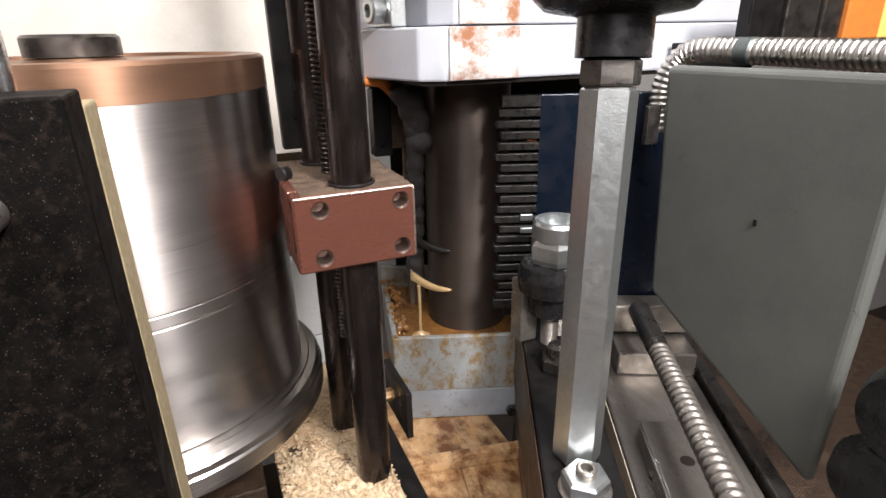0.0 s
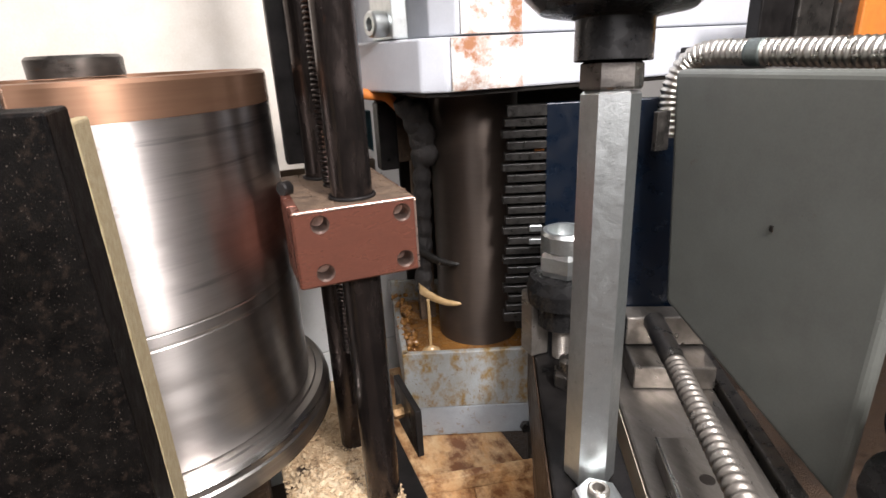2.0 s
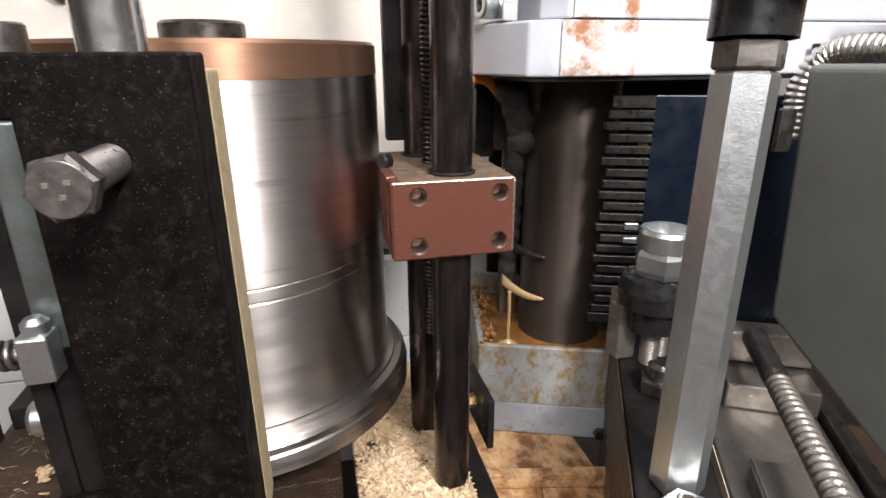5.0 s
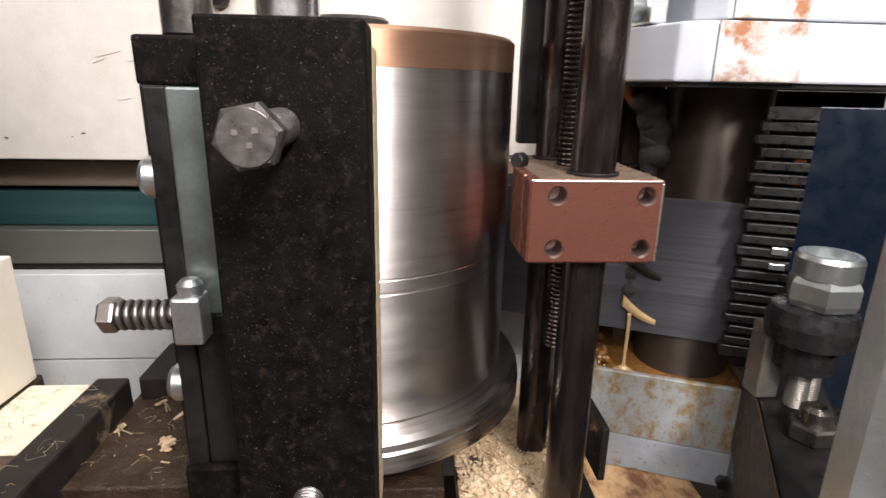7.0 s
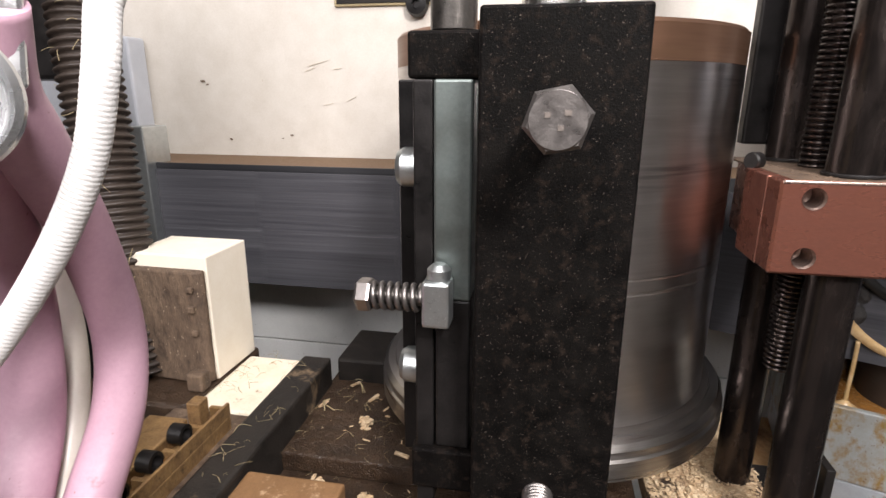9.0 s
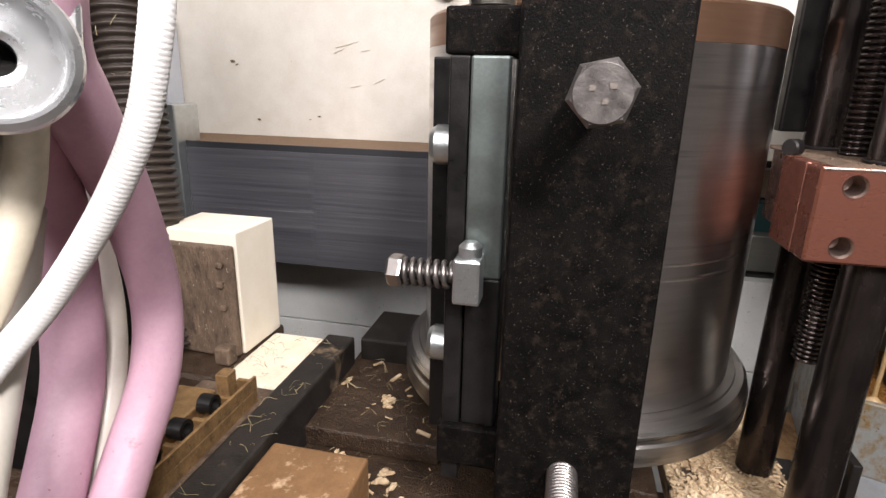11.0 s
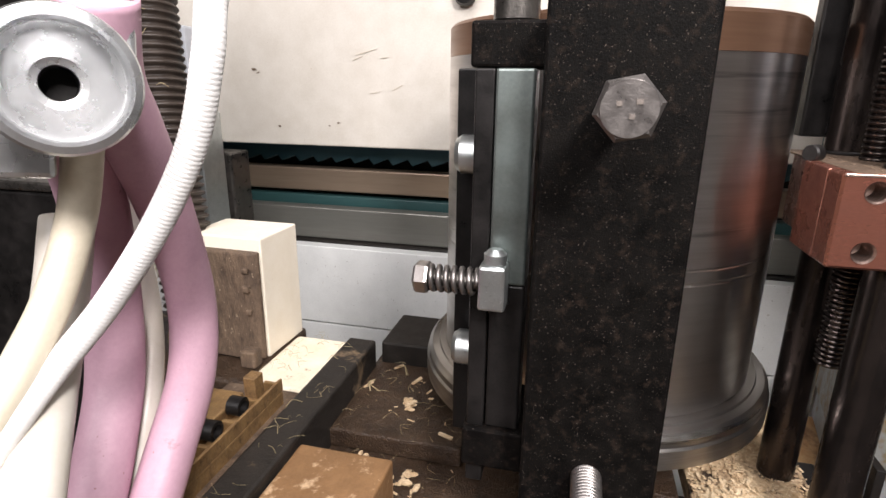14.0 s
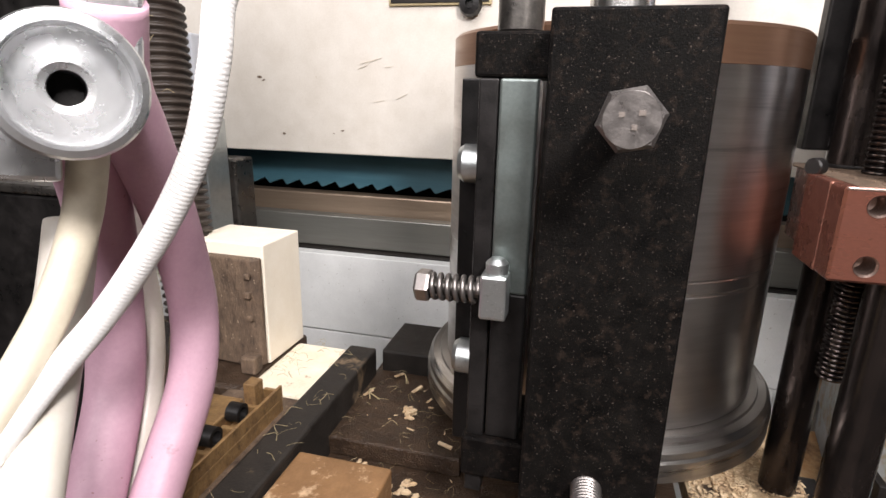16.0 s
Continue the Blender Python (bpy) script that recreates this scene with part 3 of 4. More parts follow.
edge = box(BX0 + 0.0006, BX1 - 0.0006, -0.00025, 0.0012, BZ1 - 0.0011, BZ1 - 0.0001, 0.0003)
part("worn_edge", edge, "bevel", blk, "bare worn upper edge")
part("worn_edge", box(BX1 - 0.0012, BX1 - 0.0002, -0.00025, 0.001, BZ0 + 0.001, BZ1 - 0.0012, 0.0003), "bevel", blk, "bare worn side edge")
for hx, hz in HOLES:
    part("tapped_hole", lathe([(HR, 0.0), (HR * 0.84, 0.0009), (HR * 0.86, 0.0016), (HR * 0.82, 0.0024), (HR * 0.86, 0.0032), (HR * 0.82, 0.004), (HR * 0.84, 0.010), (0, 0.011)], (hx, -0.0002, hz), (hx, 0.02, hz), 24), "hole", blk, "threaded hole")
part("dusty_top", box(BX0 + 0.004, BX1 - 0.001, 0.0012, BD - 0.001, BZ1 - 0.0006, BZ1 + 0.0002, 0.0001), "raw", blk, "dusty brown top")
chips = bmesh.new()
rnd = random.Random(4)
for i in range(150):
    x, y = rnd.uniform(0.0, BX1), rnd.uniform(0.002, BD - 0.001)
    s = rnd.uniform(0.0003, 0.0009)
    box(-s, s, -s * 0.5, s * 0.5, 0, 0.0004, 0, bm=chips, m=pose(x, y, BZ1, 0, rnd.uniform(-15, 15), rnd.uniform(0, 180)))
single("wood_chips", chips, "raw", "fine wood chips on the guide block", "wood chips", kind="stuff")
part("clamp_collar", rod((-0.0062, 0.0360, 0.1085), (-0.0100, 0.0330, 0.1085), 0.0034), "black", blk)

SF, SB = (0.0168, 0.0135), (0.0132, 0.0615)
for (sx, sy), sr, words in ((SF, 0.0086, "oily black steel guide shaft through the block"), (SB, 0.0083, "oily black steel guide shaft behind the block")):
    shaft = thing("guide_shaft", words, "shaft", (sx, sy, -0.0533), "guide shafts")
    part("shaft_rod", rod((sx, sy, -0.0533), (sx, sy, 0.30), sr, 0.0006, 48), "shaft", shaft)
    part("wiper_ring", ring((sx, sy, BZ1 + 0.0002), (sx, sy, BZ1 + 0.0016), sr, sr + 0.0014, 0.0004), "black", shaft, "black wiper ring on the block")
single("lead_screw", threaded((0.0150, 0.0385, 0.02), (0.0150, 0.0385, 0.28), 0.0060, 0.0022, 0.0010, 24), "shaft", "dark greasy threaded spindle between the shafts", "spindle")
yoke = thing("shaft_yoke", "black steel yoke behind the shafts", "yoke", (0.012, 0.06, 0.10))
part("yoke_plate", box(-0.002, 0.022, 0.071, 0.079, 0.112, 0.30, 0.001), "black", yoke)

# ---- glue unit ----
GX, GY, GR = 0.1200, 0.1170, 0.028
GLUE_SEAT = seat(0.12, 0.117, 0.06)
glue = thing("glue_roller", "dark brown glue-covered steel roller", "roller", (GX, GY, -0.03))
part("roller_skin", lathe([(0, -0.03), (GR, -0.03), (GR, 0.162), (0, 0.162)], (GX, GY, 0), (GX, GY, 1), 64), "roller", glue)
seat(0.09, 0.105, 0.0)
tank = thing("glue_tank", "grey glue tank with yellow-brown glue stains", "glue tank", (0.1, 0.12, -0.062))
T0, T1, T2, T3 = (0.0565, 0.1035), (0.142, 0.071), (0.165, 0.16), (0.079, 0.20)


def tank_wall(a, b, z0, z1, thick=0.004):
    d = Vector((b[0] - a[0], b[1] - a[1], 0)).normalized()
    nrm = Vector((-d.y, d.x, 0)) * thick
    return prism([(a[0], a[1]), (b[0], b[1]), (b[0] + nrm.x, b[1] + nrm.y), (a[0] + nrm.x, a[1] + nrm.y)], z0, z1, 0.0008)


part("front_wall", tank_wall(T0, T1, -0.0500, -0.008), "tank", tank)
part("side_wall", tank_wall(T3, T0, -0.0500, -0.008), "tank", tank)
part("back_wall", tank_wall(T2, T3, -0.0500, 0.004), "tank", tank)
part("right_wall", tank_wall(T1, T2, -0.0500, -0.008), "tank", tank)
part("tank_foot", prism([(0.0600, 0.1030), (0.142, 0.0715), (0.163, 0.158), (0.080, 0.196)], -0.0736, -0.0503, 0.001), "tank_low", tank, "pale lower tank section")
part("glue_pool", prism([(0.061, 0.1045), (0.142, 0.076), (0.160, 0.157), (0.081, 0.194)], -0.030, -0.0125, 0.0006), "amber", tank, "amber melted glue")
crust = bmesh.new()
for i in range(70):
    t, s = rnd.random(), rnd.uniform(0.0008, 0.0028)
    x, y = T3[0] + (T0[0] - T3[0]) * t + rnd.uniform(0.001, 0.012), T3[1] + (T0[1] - T3[1]) * t + rnd.uniform(-0.002, 0.004)
    bmesh.ops.create_icosphere(crust, subdivisions=1, radius=s, matrix=pose(x, y, -0.011 + rnd.uniform(0, 0.004)))
part("glue_crust", crust, "amber", tank, "dark amber glue crust")
part("tank_bolt", hexa((0.131, 0.074, -0.067), (0.1295, 0.0695, -0.067), 0.004), "dark_steel", tank)
scr = thing("glue_scraper", "black glue scraper with two curled blades dripping glue", "scraper", (0.077, 0.104, 0.0))
part("scraper_body", tube([(0.066, 0.102, 0.152), (0.0725, 0.103, 0.140), (0.077, 0.104, 0.125), (0.0775, 0.104, 0.112), (0.0765, 0.104, 0.09), (0.0755, 0.104, 0.06), (0.0735, 0.104, 0.03)], 0.0052, 14, 8, 0.0016, 0.011), "rubber", scr)
part("foam_sleeve", tube([(0.073, 0.103, 0.150), (0.079, 0.104, 0.132), (0.080, 0.104, 0.112)], 0.0072, 14, 8, 0.003, 0.013), "rubber", scr)


def blade(z):
    b = bmesh.new()
    rows = []
    for i in range(9):
        t = i / 8
        x = 0.069 + 0.026 * t
        zz = z + 0.013 * (1 - t) ** 2 - 0.001 * t
        w = 0.0055 * (1 - t) ** 0.6 + 0.0006
        rows.append([b.verts.new((x, 0.0975 - 0.006 * t, zz + w * k)) for k in (-0.6, 0.6)] + [b.verts.new((x, 0.100 - 0.006 * t, zz + w * k)) for k in (0.6, -0.6)])
    for p, q in zip(rows, rows[1:]):
        for k in range(4):
            b.faces.new((p[k], p[(k + 1) % 4], q[(k + 1) % 4], q[k])).smooth = True
    b.faces.new(rows[0])
    b.faces.new(rows[-1][::-1])
    return b


part("scraper_blade", blade(0.049), "comb", scr, "curled steel blade")
part("scraper_blade", blade(0.021), "glue", scr, "glue-coated curled blade")
part("glue_drip", tube([(0.0735, 0.0965, 0.026), (0.0738, 0.0965, 0.012), (0.0736, 0.0965, -0.002), (0.0738, 0.0965, -0.0125)], 0.0011, 10), "glue", scr)
part("glue_mound", lathe([(0.0105, 0), (0.008, 0.0009), (0.005, 0.0018), (0.0022, 0.0040), (0, 0.006)], (0.0738, 0.0965, -0.013), (0.0738, 0.0965, 0.1), 20), "glue", scr)
scr.location = SEAT[0] @ Vector((0.0815, 0.1155, -0.0010))
seat(0.10, 0.08, 0.15)
single("copper_pipe", tube([(0.020, 0.098, 0.178), (0.034, 0.098, 0.160), (0.048, 0.098, 0.1535), (0.060, 0.100, 0.1515), (0.070, 0.104, 0.143)], 0.0030, 14), "orange", "orange insulated copper pipe", "pipe")
bk = thing("heater_bracket", "brown steel bracket behind the glue roller", "bracket", (0.075, 0.135, -0.03))
part("bracket_plate", box(0.063, 0.099, 0.132, 0.137, 0.106, 0.155, 0.0006), "raw", bk)
part("bracket_box", box(0.060, 0.072, 0.120, 0.1315, 0.104, 0.146, 0.001), "black", bk)
part("bracket_column", box(0.084, 0.096, 0.1335, 0.1385, -0.03, 0.1055, 0.0006), "raw", bk)

hs = thing("glue_head_housing", "pale grey painted housing with rust and glue stains", "housing", (0.15, 0.09, 0.149))
HP = [(0.0655, 0.0530), (0.0765, 0.0455), (0.30, 0.0455), (0.30, 0.215), (0.052, 0.215), (0.0400, 0.1240)]
part("lower_slab", prism(HP, 0.1545, 0.1806, 0.0012), "housing", hs)
part("upper_slab", prism([(0.074, 0.060), (0.083, 0.0465), (0.30, 0.0465), (0.30, 0.215), (0.074, 0.215)], 0.1812, 0.30, 0.0012), "housing", hs)
part("stained_front", box(0.079, 0.119, 0.0438, 0.0450, 0.1550, 0.1804, 0.0003), "rusty", hs, "rust-stained front paint")
part("stained_front", box(0.085, 0.119, 0.0448, 0.0460, 0.1816, 0.200, 0.0003), "rusty", hs, "rust-stained front paint")
part("flange_plate", box(0.058, 0.0665, 0.070, 0.110, 0.1812, 0.215, 0.0008), "zinc", hs)
part("cap_screw", lathe([(0, 0), (0.0062, 0), (0.0066, 0.001), (0.0066, 0.008), (0.0056, 0.009), (0.0034, 0.009), (0.003, 0.005), (0, 0.005)], (0.0575, 0.082, 0.189), (0.04, 0.078, 0.189), 32), "zinc", hs, "zinc socket-head screw")
# Black sheets behind and below the pale housing stand in for the shade there.
part("recess_shade", box(0.095, 0.298, 0.196, 0.200, -0.05, 0.1520, 0.0005), "rail_shade_black", hs, "dark sheet standing in for shade under the housing")
part("underside_shade", prism([(0.068, 0.0545), (0.078, 0.0475), (0.298, 0.0475), (0.298, 0.20), (0.06, 0.20)], 0.1522, 0.1543, 0.0003), "rail_shade_black", hs)

# ---- tape guide: comb and dark blue plate, along the slanted tape line ----
seat(0.14, 0.06, 0.08)
GA = Vector((0.1178, 0.0665, 0))
ANG = math.degrees(math.atan2(-0.0765, 0.19))
GM = pose(GA.x, GA.y, 0, 0, 0, ANG)
guide = thing("band_guide", "blue-black steel band guide with a comb of fingers", "guide", (GA.x, GA.y, 0.0))
part("guide_plate", box(0.0225, 0.165, 0.001, 0.007, -0.012, 0.1425, 0.0006, m=GM), "blue", guide, "scratched blue-black plate")
N = 21
for i in range(N):
    z = 0.0125 + (0.1265) * i / (N - 1)
    tall = 0.0043 if 0 < i < N - 1 else 0.0062
    part("finger", box(-0.001 + 0.0015 * ((i * 7) % 3 - 1), 0.0228, 0.000, 0.0075, z - tall / 2, z + tall / 2, 0.0004, 1, m=GM), "comb", guide)
# Black strip added behind the fingers so that the gaps look shaded.
part("comb_gap_shade", box(0.006, 0.0222, 0.0080, 0.0095, 0.000, 0.140, 0.0004, m=GM), "rail_shade_black", guide)
for z in (0.1265, 0.1155, 0.106, 0.094):
    part("rust_patch", box(0.0165, 0.0220, 0.0042, 0.0054, z - 0.0018, z + 0.0018, 0.0003, m=GM), "orange", guide)
part("bright_nut", box(0.013, 0.0205, -0.0015, 0.001, 0.069, 0.073, 0.0005, m=GM), "zinc", guide)
part("bright_nut", box(0.013, 0.0205, -0.0015, 0.001, 0.061, 0.0645, 0.0005, m=GM), "zinc", guide)

# ---- adjusting rail with hex column, hand knob, nut stack ----
seat(0.12, -0.02, 0.0)
RM = pose(0.079, -0.058, 0, 0, 0, -27)
rail = thing("adjusting_rail", "dark steel slide rail with bright edge", "rail", (0.079, -0.058, -0.03))
part("rail_bar", box(-0.0107, 0.0212, -0.075, 0.150, -0.016, -0.0035, 0.0012, m=RM), "black", rail)
part("rail_side", box(-0.0118, -0.0111, -0.075, 0.150, -0.060, -0.004, 0.0002, m=RM), "grime", rail)
part("rail_web", box(-0.0109, 0.004, -0.075, 0.150, -0.20, -0.0165, 0.0008, m=RM), "dark_steel", rail)
hexcol = thing("hex_column", "galvanised hexagonal steel column with black hand knob", "column", (0.0885, -0.0600, -0.0035))
HC, HB = (0.0939, -0.0450), (0.0872, -0.0525)
part("hex_bar", hexa((HB[0], HB[1], -0.0034), (HC[0], HC[1], 0.1462), 0.0099, 0.0012, phase=math.radians(12)), "zinc", hexcol)
part("lock_nut", hexa((HC[0], HC[1], 0.1464), (HC[0] + 0.0004, HC[1] + 0.0005, 0.1552), 0.0103, 0.0008, phase=math.radians(12)), "dark_steel", hexcol, "brown lock nut")
knob = part("hand_knob", lathe([(0.0125, 0), (0.0125, 0.0125), (0.014, 0.0132), (0.024, 0.0150), (0.0290, 0.0195), (0.0305, 0.026), (0.0290, 0.0335), (0.022, 0.038), (0, 0.042)], (HC[0] + 0.0005, HC[1] + 0.0006, 0.1554), (HC[0] + 0.0032, HC[1] + 0.0038, 0.21), 64), "plastic", hexcol, "glossy black plastic hand knob")
foot = thing("column_nut", "zinc hex nut and screw on the slide rail", "nut", (0.0788, -0.0695, -0.0035))
part("washer", ring((0.0788, -0.0695, -0.0034), (0.0788, -0.0695, -0.0020), 0.004, 0.0105), "steel", foot)
part("nut", lathe([(0.0042, 0), (0.0088, 0), (0.0094, 0.0008), (0.0094, 0.0052), (0.0084, 0.0064), (0.0062, 0.0066), (0.0042, 0.0066), (0.0042, 0)], (0.0788, -0.0695, -0.0019), (0.0788, -0.0695, 0.1), 6, None, False, 0.3), "zinc", foot)
part("screw", lathe([(0, 0), (0.0041, 0), (0.0041, 0.0088), (0.0034, 0.0094), (0.0024, 0.0094), (0.0020, 0.006), (0, 0.006)], (0.0788, -0.0695, -0.0018), (0.0788, -0.0695, 0.1), 24), "steel", foot)
st = thing("nut_stack", "zinc nut on a black plastic star knob over a threaded stud", "knob", (0.132, 0.033, -0.0035))
NX, NY = 0.1307, 0.0313
part("zinc_nut", lathe([(0.008, 0.046), (0.0125, 0.047), (0.0128, 0.058), (0.0118, 0.0595), (0.0132, 0.0605), (0.0132, 0.0685), (0.0122, 0.0705), (0.0100, 0.0705), (0.0096, 0.064), (0, 0.064)], (NX, NY, 0), (NX, NY, 1), 36), "zinc", st, "zinc flanged nut")
part("hex_collar", hexa((NX, NY, 0.0470), (NX, NY, 0.0605), 0.0150, 0.003), "zinc", st)
part("star_knob", lathe([(0.010, 0.016), (0.0125, 0.0165), (0.0132, 0.028), (0.0180, 0.0305), (0.0188, 0.039), (0.0170, 0.0455), (0.010, 0.0468)], (NX - 0.002, NY, 0), (NX - 0.002, NY, 1), 48), "plastic", st, "black plastic knob")
part("stud", threaded((NX - 0.003, NY - 0.002, -0.0033), (NX - 0.003, NY - 0.002, 0.0165), 0.0048, 0.0012, 0.0006), "steel", st, "threaded stud")
part("stud", threaded((NX + 0.008, NY + 0.004, -0.0033), (NX + 0.008, NY + 0.004, 0.0335), 0.0042, 0.0012, 0.0005), "steel", st, "threaded stud")
part("seat_block", box(NX - 0.018, NX - 0.007, NY + 0.004, NY + 0.016, -0.0034, 0.034, 0.001), "steel", st)
low = thing("lock_handle", "dark steel lock nut on the slide rail", "nut", (0.118, 0.006, -0.0035))
part("nut_base", hexa((0.1175, 0.0045, -0.0034), (0.1175, 0.0045, 0.0045), 0.0095, 0.001), "dark_steel", low)
part("nut_top", lathe([(0, 0), (0.006, 0), (0.006, 0.006), (0.0035, 0.0075), (0.003, 0.004), (0, 0.004)], (0.1175, 0.0045, 0.0046), (0.1175, 0.0045, 0.1), 24), "dark_steel", low)

# ---- grey cover plate, conduit, coil spring screw, slide blocks ----
seat(0.19, -0.03, 0.08)
gp = thing("cover_plate", "grey-green painted sheet metal cover plate with bent edges", "cover plate", (0.19, -0.05, -0.04))
GP = bmesh.new()
sheet = [(0.0148, 0.1480), (0.0065, 0.0240), (-0.0995, -0.0275), (-0.1010, 0.0600), (-0.1010, 0.1490)]
fa = [GP.verts.new((0.185, y, z)) for y, z in sheet]
fb = [GP.verts.new((0.193, y, z)) for y, z in sheet]
GP.faces.new(fa)
GP.faces.new(fb[::-1])
for k in range(5):
    GP.faces.new((fa[k], fb[k], fb[(k + 1) % 5], fa[(k + 1) % 5]))
bmesh.ops.recalc_face_normals(GP, faces=GP.faces)
bmesh.ops.bevel(GP, geom=GP.edges[:], offset=0.0035, segments=4, affect="EDGES", profile=0.5)
part("plate_sheet", GP, "greyplate", gp)
part("chip_mark", box(0.1843, 0.1849, -0.0515, -0.0498, 0.0812, 0.0842, 0.0002), "rail_shade_black", gp)
part("tab", box(0.176, 0.1845, 0.0135, 0.0165, 0.108, 0.128, 0.0004), "dark_steel", gp)
cd = thing("metal_conduit", "ribbed metal hose lying over the cover plate", "conduit", (0.2, -0.05, 0.15))
part("hose", tube([(0.194, 0.024, 0.112), (0.197, 0.026, 0.138), (0.203, 0.017, 0.1535), (0.207, -0.015, 0.1545), (0.208, -0.06, 0.1540), (0.208, -0.12, 0.1535), (0.208, -0.25, 0.150)], 0.0058, 16, 10, 0.0013, 0.0032), "conduit", cd)
part("sleeve", tube([(0.2062, -0.010, 0.1545), (0.2070, -0.018, 0.1546)], 0.0064, 16, 4), "zinc_dull", cd)
seat(0.12, -0.02, 0.0)
sp = thing("ball_screw", "bright steel coil-thread spindle over the slide block", "spindle", (0.15, -0.05, 0.003))
S0, S1 = Vector((0.1655, -0.0160, 0.0070)), Vector((0.1080, -0.1185, 0.0070))
part("coil_thread", tube([S0.lerp(S1, i / 10) for i in range(11)], 0.0048, 18, 4, 0.0017, 0.0043), "steel", sp)
part("spindle_end", lathe([(0, 0), (0.0050, 0.0), (0.0058, 0.003), (0.0062, 0.044), (0, 0.044)], S0, S0 + (S0 - S1).normalized() * 0.03, 20), "dark_steel", sp)
part("end_bracket", box(-0.016, 0.032, 0.000, 0.016, -0.0130, 0.0055, 0.001, m=pose(0.193, 0.0285, 0, 0, 0, -27)), "steel", sp)
sl = thing("slide_block", "machined steel slide block, worn and dusty", "slide block", (0.16, -0.04, -0.08))
SM = pose(0.1430, -0.033, 0, 0, 0, -28)
part("lower_block", box(-0.010, 0.046, -0.085, 0.105, -0.075, -0.0300, 0.0014, m=SM), "steel", sl)
part("painted_side", box(-0.0108, -0.0103, -0.085, 0.105, -0.074, -0.032, 0.0002, m=SM), "cream", sl, "dirty cream painted side")
part("step_block", box(0.0, 0.046, 0.056, 0.105, -0.0298, -0.0150, 0.0012, m=SM), "steel", sl)
part("slot_plate", box(-0.002, 0.034, -0.085, -0.0026, -0.0298, -0.0165, 0.0008, m=SM), "steel", sl)
for x, y in ((0.012, -0.030), (0.024, -0.030)):
    part("plate_hole", rod(SM @ Vector((x, y, -0.0170)), SM @ Vector((x, y, -0.0162)), 0.0032, 0.0001), "rail_shade_black", sl)
part("bright_edge", box(-0.0027, -0.0020, -0.085, -0.0026, -0.0190, -0.0167, 0.0002, m=SM), "chrome", sl)
br2 = thing("base_channel", "dark brown steel channel below the cover plate", "channel", (0.19, -0.04, -0.08))
part("channel_web", box(0.048, 0.056, -0.12, 0.11, -0.075, -0.026, 0.001, m=SM), "dark_steel", br2)
part("channel_floor", box(0.0565, 0.12, -0.12, 0.11, -0.075, -0.065, 0.001, m=SM), "grime", br2)
seat(0.19, -0.03, 0.08)
kn = thing("machine_knob", "black plastic hand knob beside the cover plate", "knob", (0.20, -0.105, 0.02))
part("knob_body", lathe([(0.008, 0), (0.017, 0.002), (0.020, 0.010), (0.017, 0.018), (0, 0.020)], (0.186, -0.133, 0.036), (0.15, -0.133, 0.036), 40), "plastic", kn)
part("knob_body", lathe([(0.008, 0), (0.015, 0.002), (0.018, 0.010), (0.015, 0.018), (0, 0.020)], (0.186, -0.128, 0.004), (0.15, -0.128, 0.004), 40), "plastic", kn)
part("knob_stem", rod((0.187, -0.116, 0.02), (0.24, -0.116, 0.02), 0.008), "dark_steel", kn)

bx = thing("parts_box", "black and orange boxes stacked behind the cover plate", "box", (0.28, 0.01, 0.15))
part("black_box", box(0.2290, 0.2520, 0.006, 0.014, 0.158, 0.186, 0.0008), "black", bx)
part("grey_box", box(0.2530, 0.2785, 0.004, 0.014, 0.158, 0.188, 0.0008), "dark_steel", bx)
part("dark_box", box(0.2795, 0.2955, 0.002, 0.014, 0.158, 0.190, 0.0008), "dark_steel", bx)
part("orange_box", box(0.2965, 0.3270, 0.000, 0.014, 0.158, 0.215, 0.0008), "orange", bx)
part("yellow_box", box(0.3280, 0.40, 0.000, 0.014, 0.158, 0.215, 0.0008), "yellow", bx)
part("box_shelf", box(0.222, 0.42, 0.0, 0.05, 0.150, 0.1575, 0.0008), "black", bx)
part("shelf_leg", box(0.39, 0.41, 0.01, 0.04, -0.2, 0.1498, 0.0008), "black", bx)

# ---- low ground round the shafts ----
seat(0.03, 0.06, -0.05)
single("dust_plate", box(-0.0275, 0.030, 0.000, 0.15, -0.058, -0.0470, 0.001), "dust_plate", "base plate covered with sawdust", "base plate", kind="structure")
single("black_rib", box(0.0305, 0.042, -0.10, 0.10, -0.085, -0.052, 0.001), "black", "black steel rib under the glue tank", "rib", kind="structure")
single("stained_tray", box(0.0425, 0.118, -0.12, 0.20, -0.095, -0.0812, 0.0008), "stained", "glue-stained brown tray below the tank", "tray", kind="structure")
tl = thing("tray_lip", "glue-stained sheet metal flap in front of the tank", "flap", (0.09, 0.06, -0.066))
part("flap", box(-0.004, 0.090, -0.003, 0.003, -0.0808, -0.0710, 0.0006, m=pose(0.050, 0.058, 0, 0, 0, -12)), "stained", tl)
part("flap_side", box(0.030, 0.038, -0.095, -0.004, -0.0808, -0.0785, 0.0004, m=pose(0.050, 0.058, 0, 0, 0, -14)), "stained", tl)
heap = bmesh.new()
NXH, NYH = 56, 64
hv = []
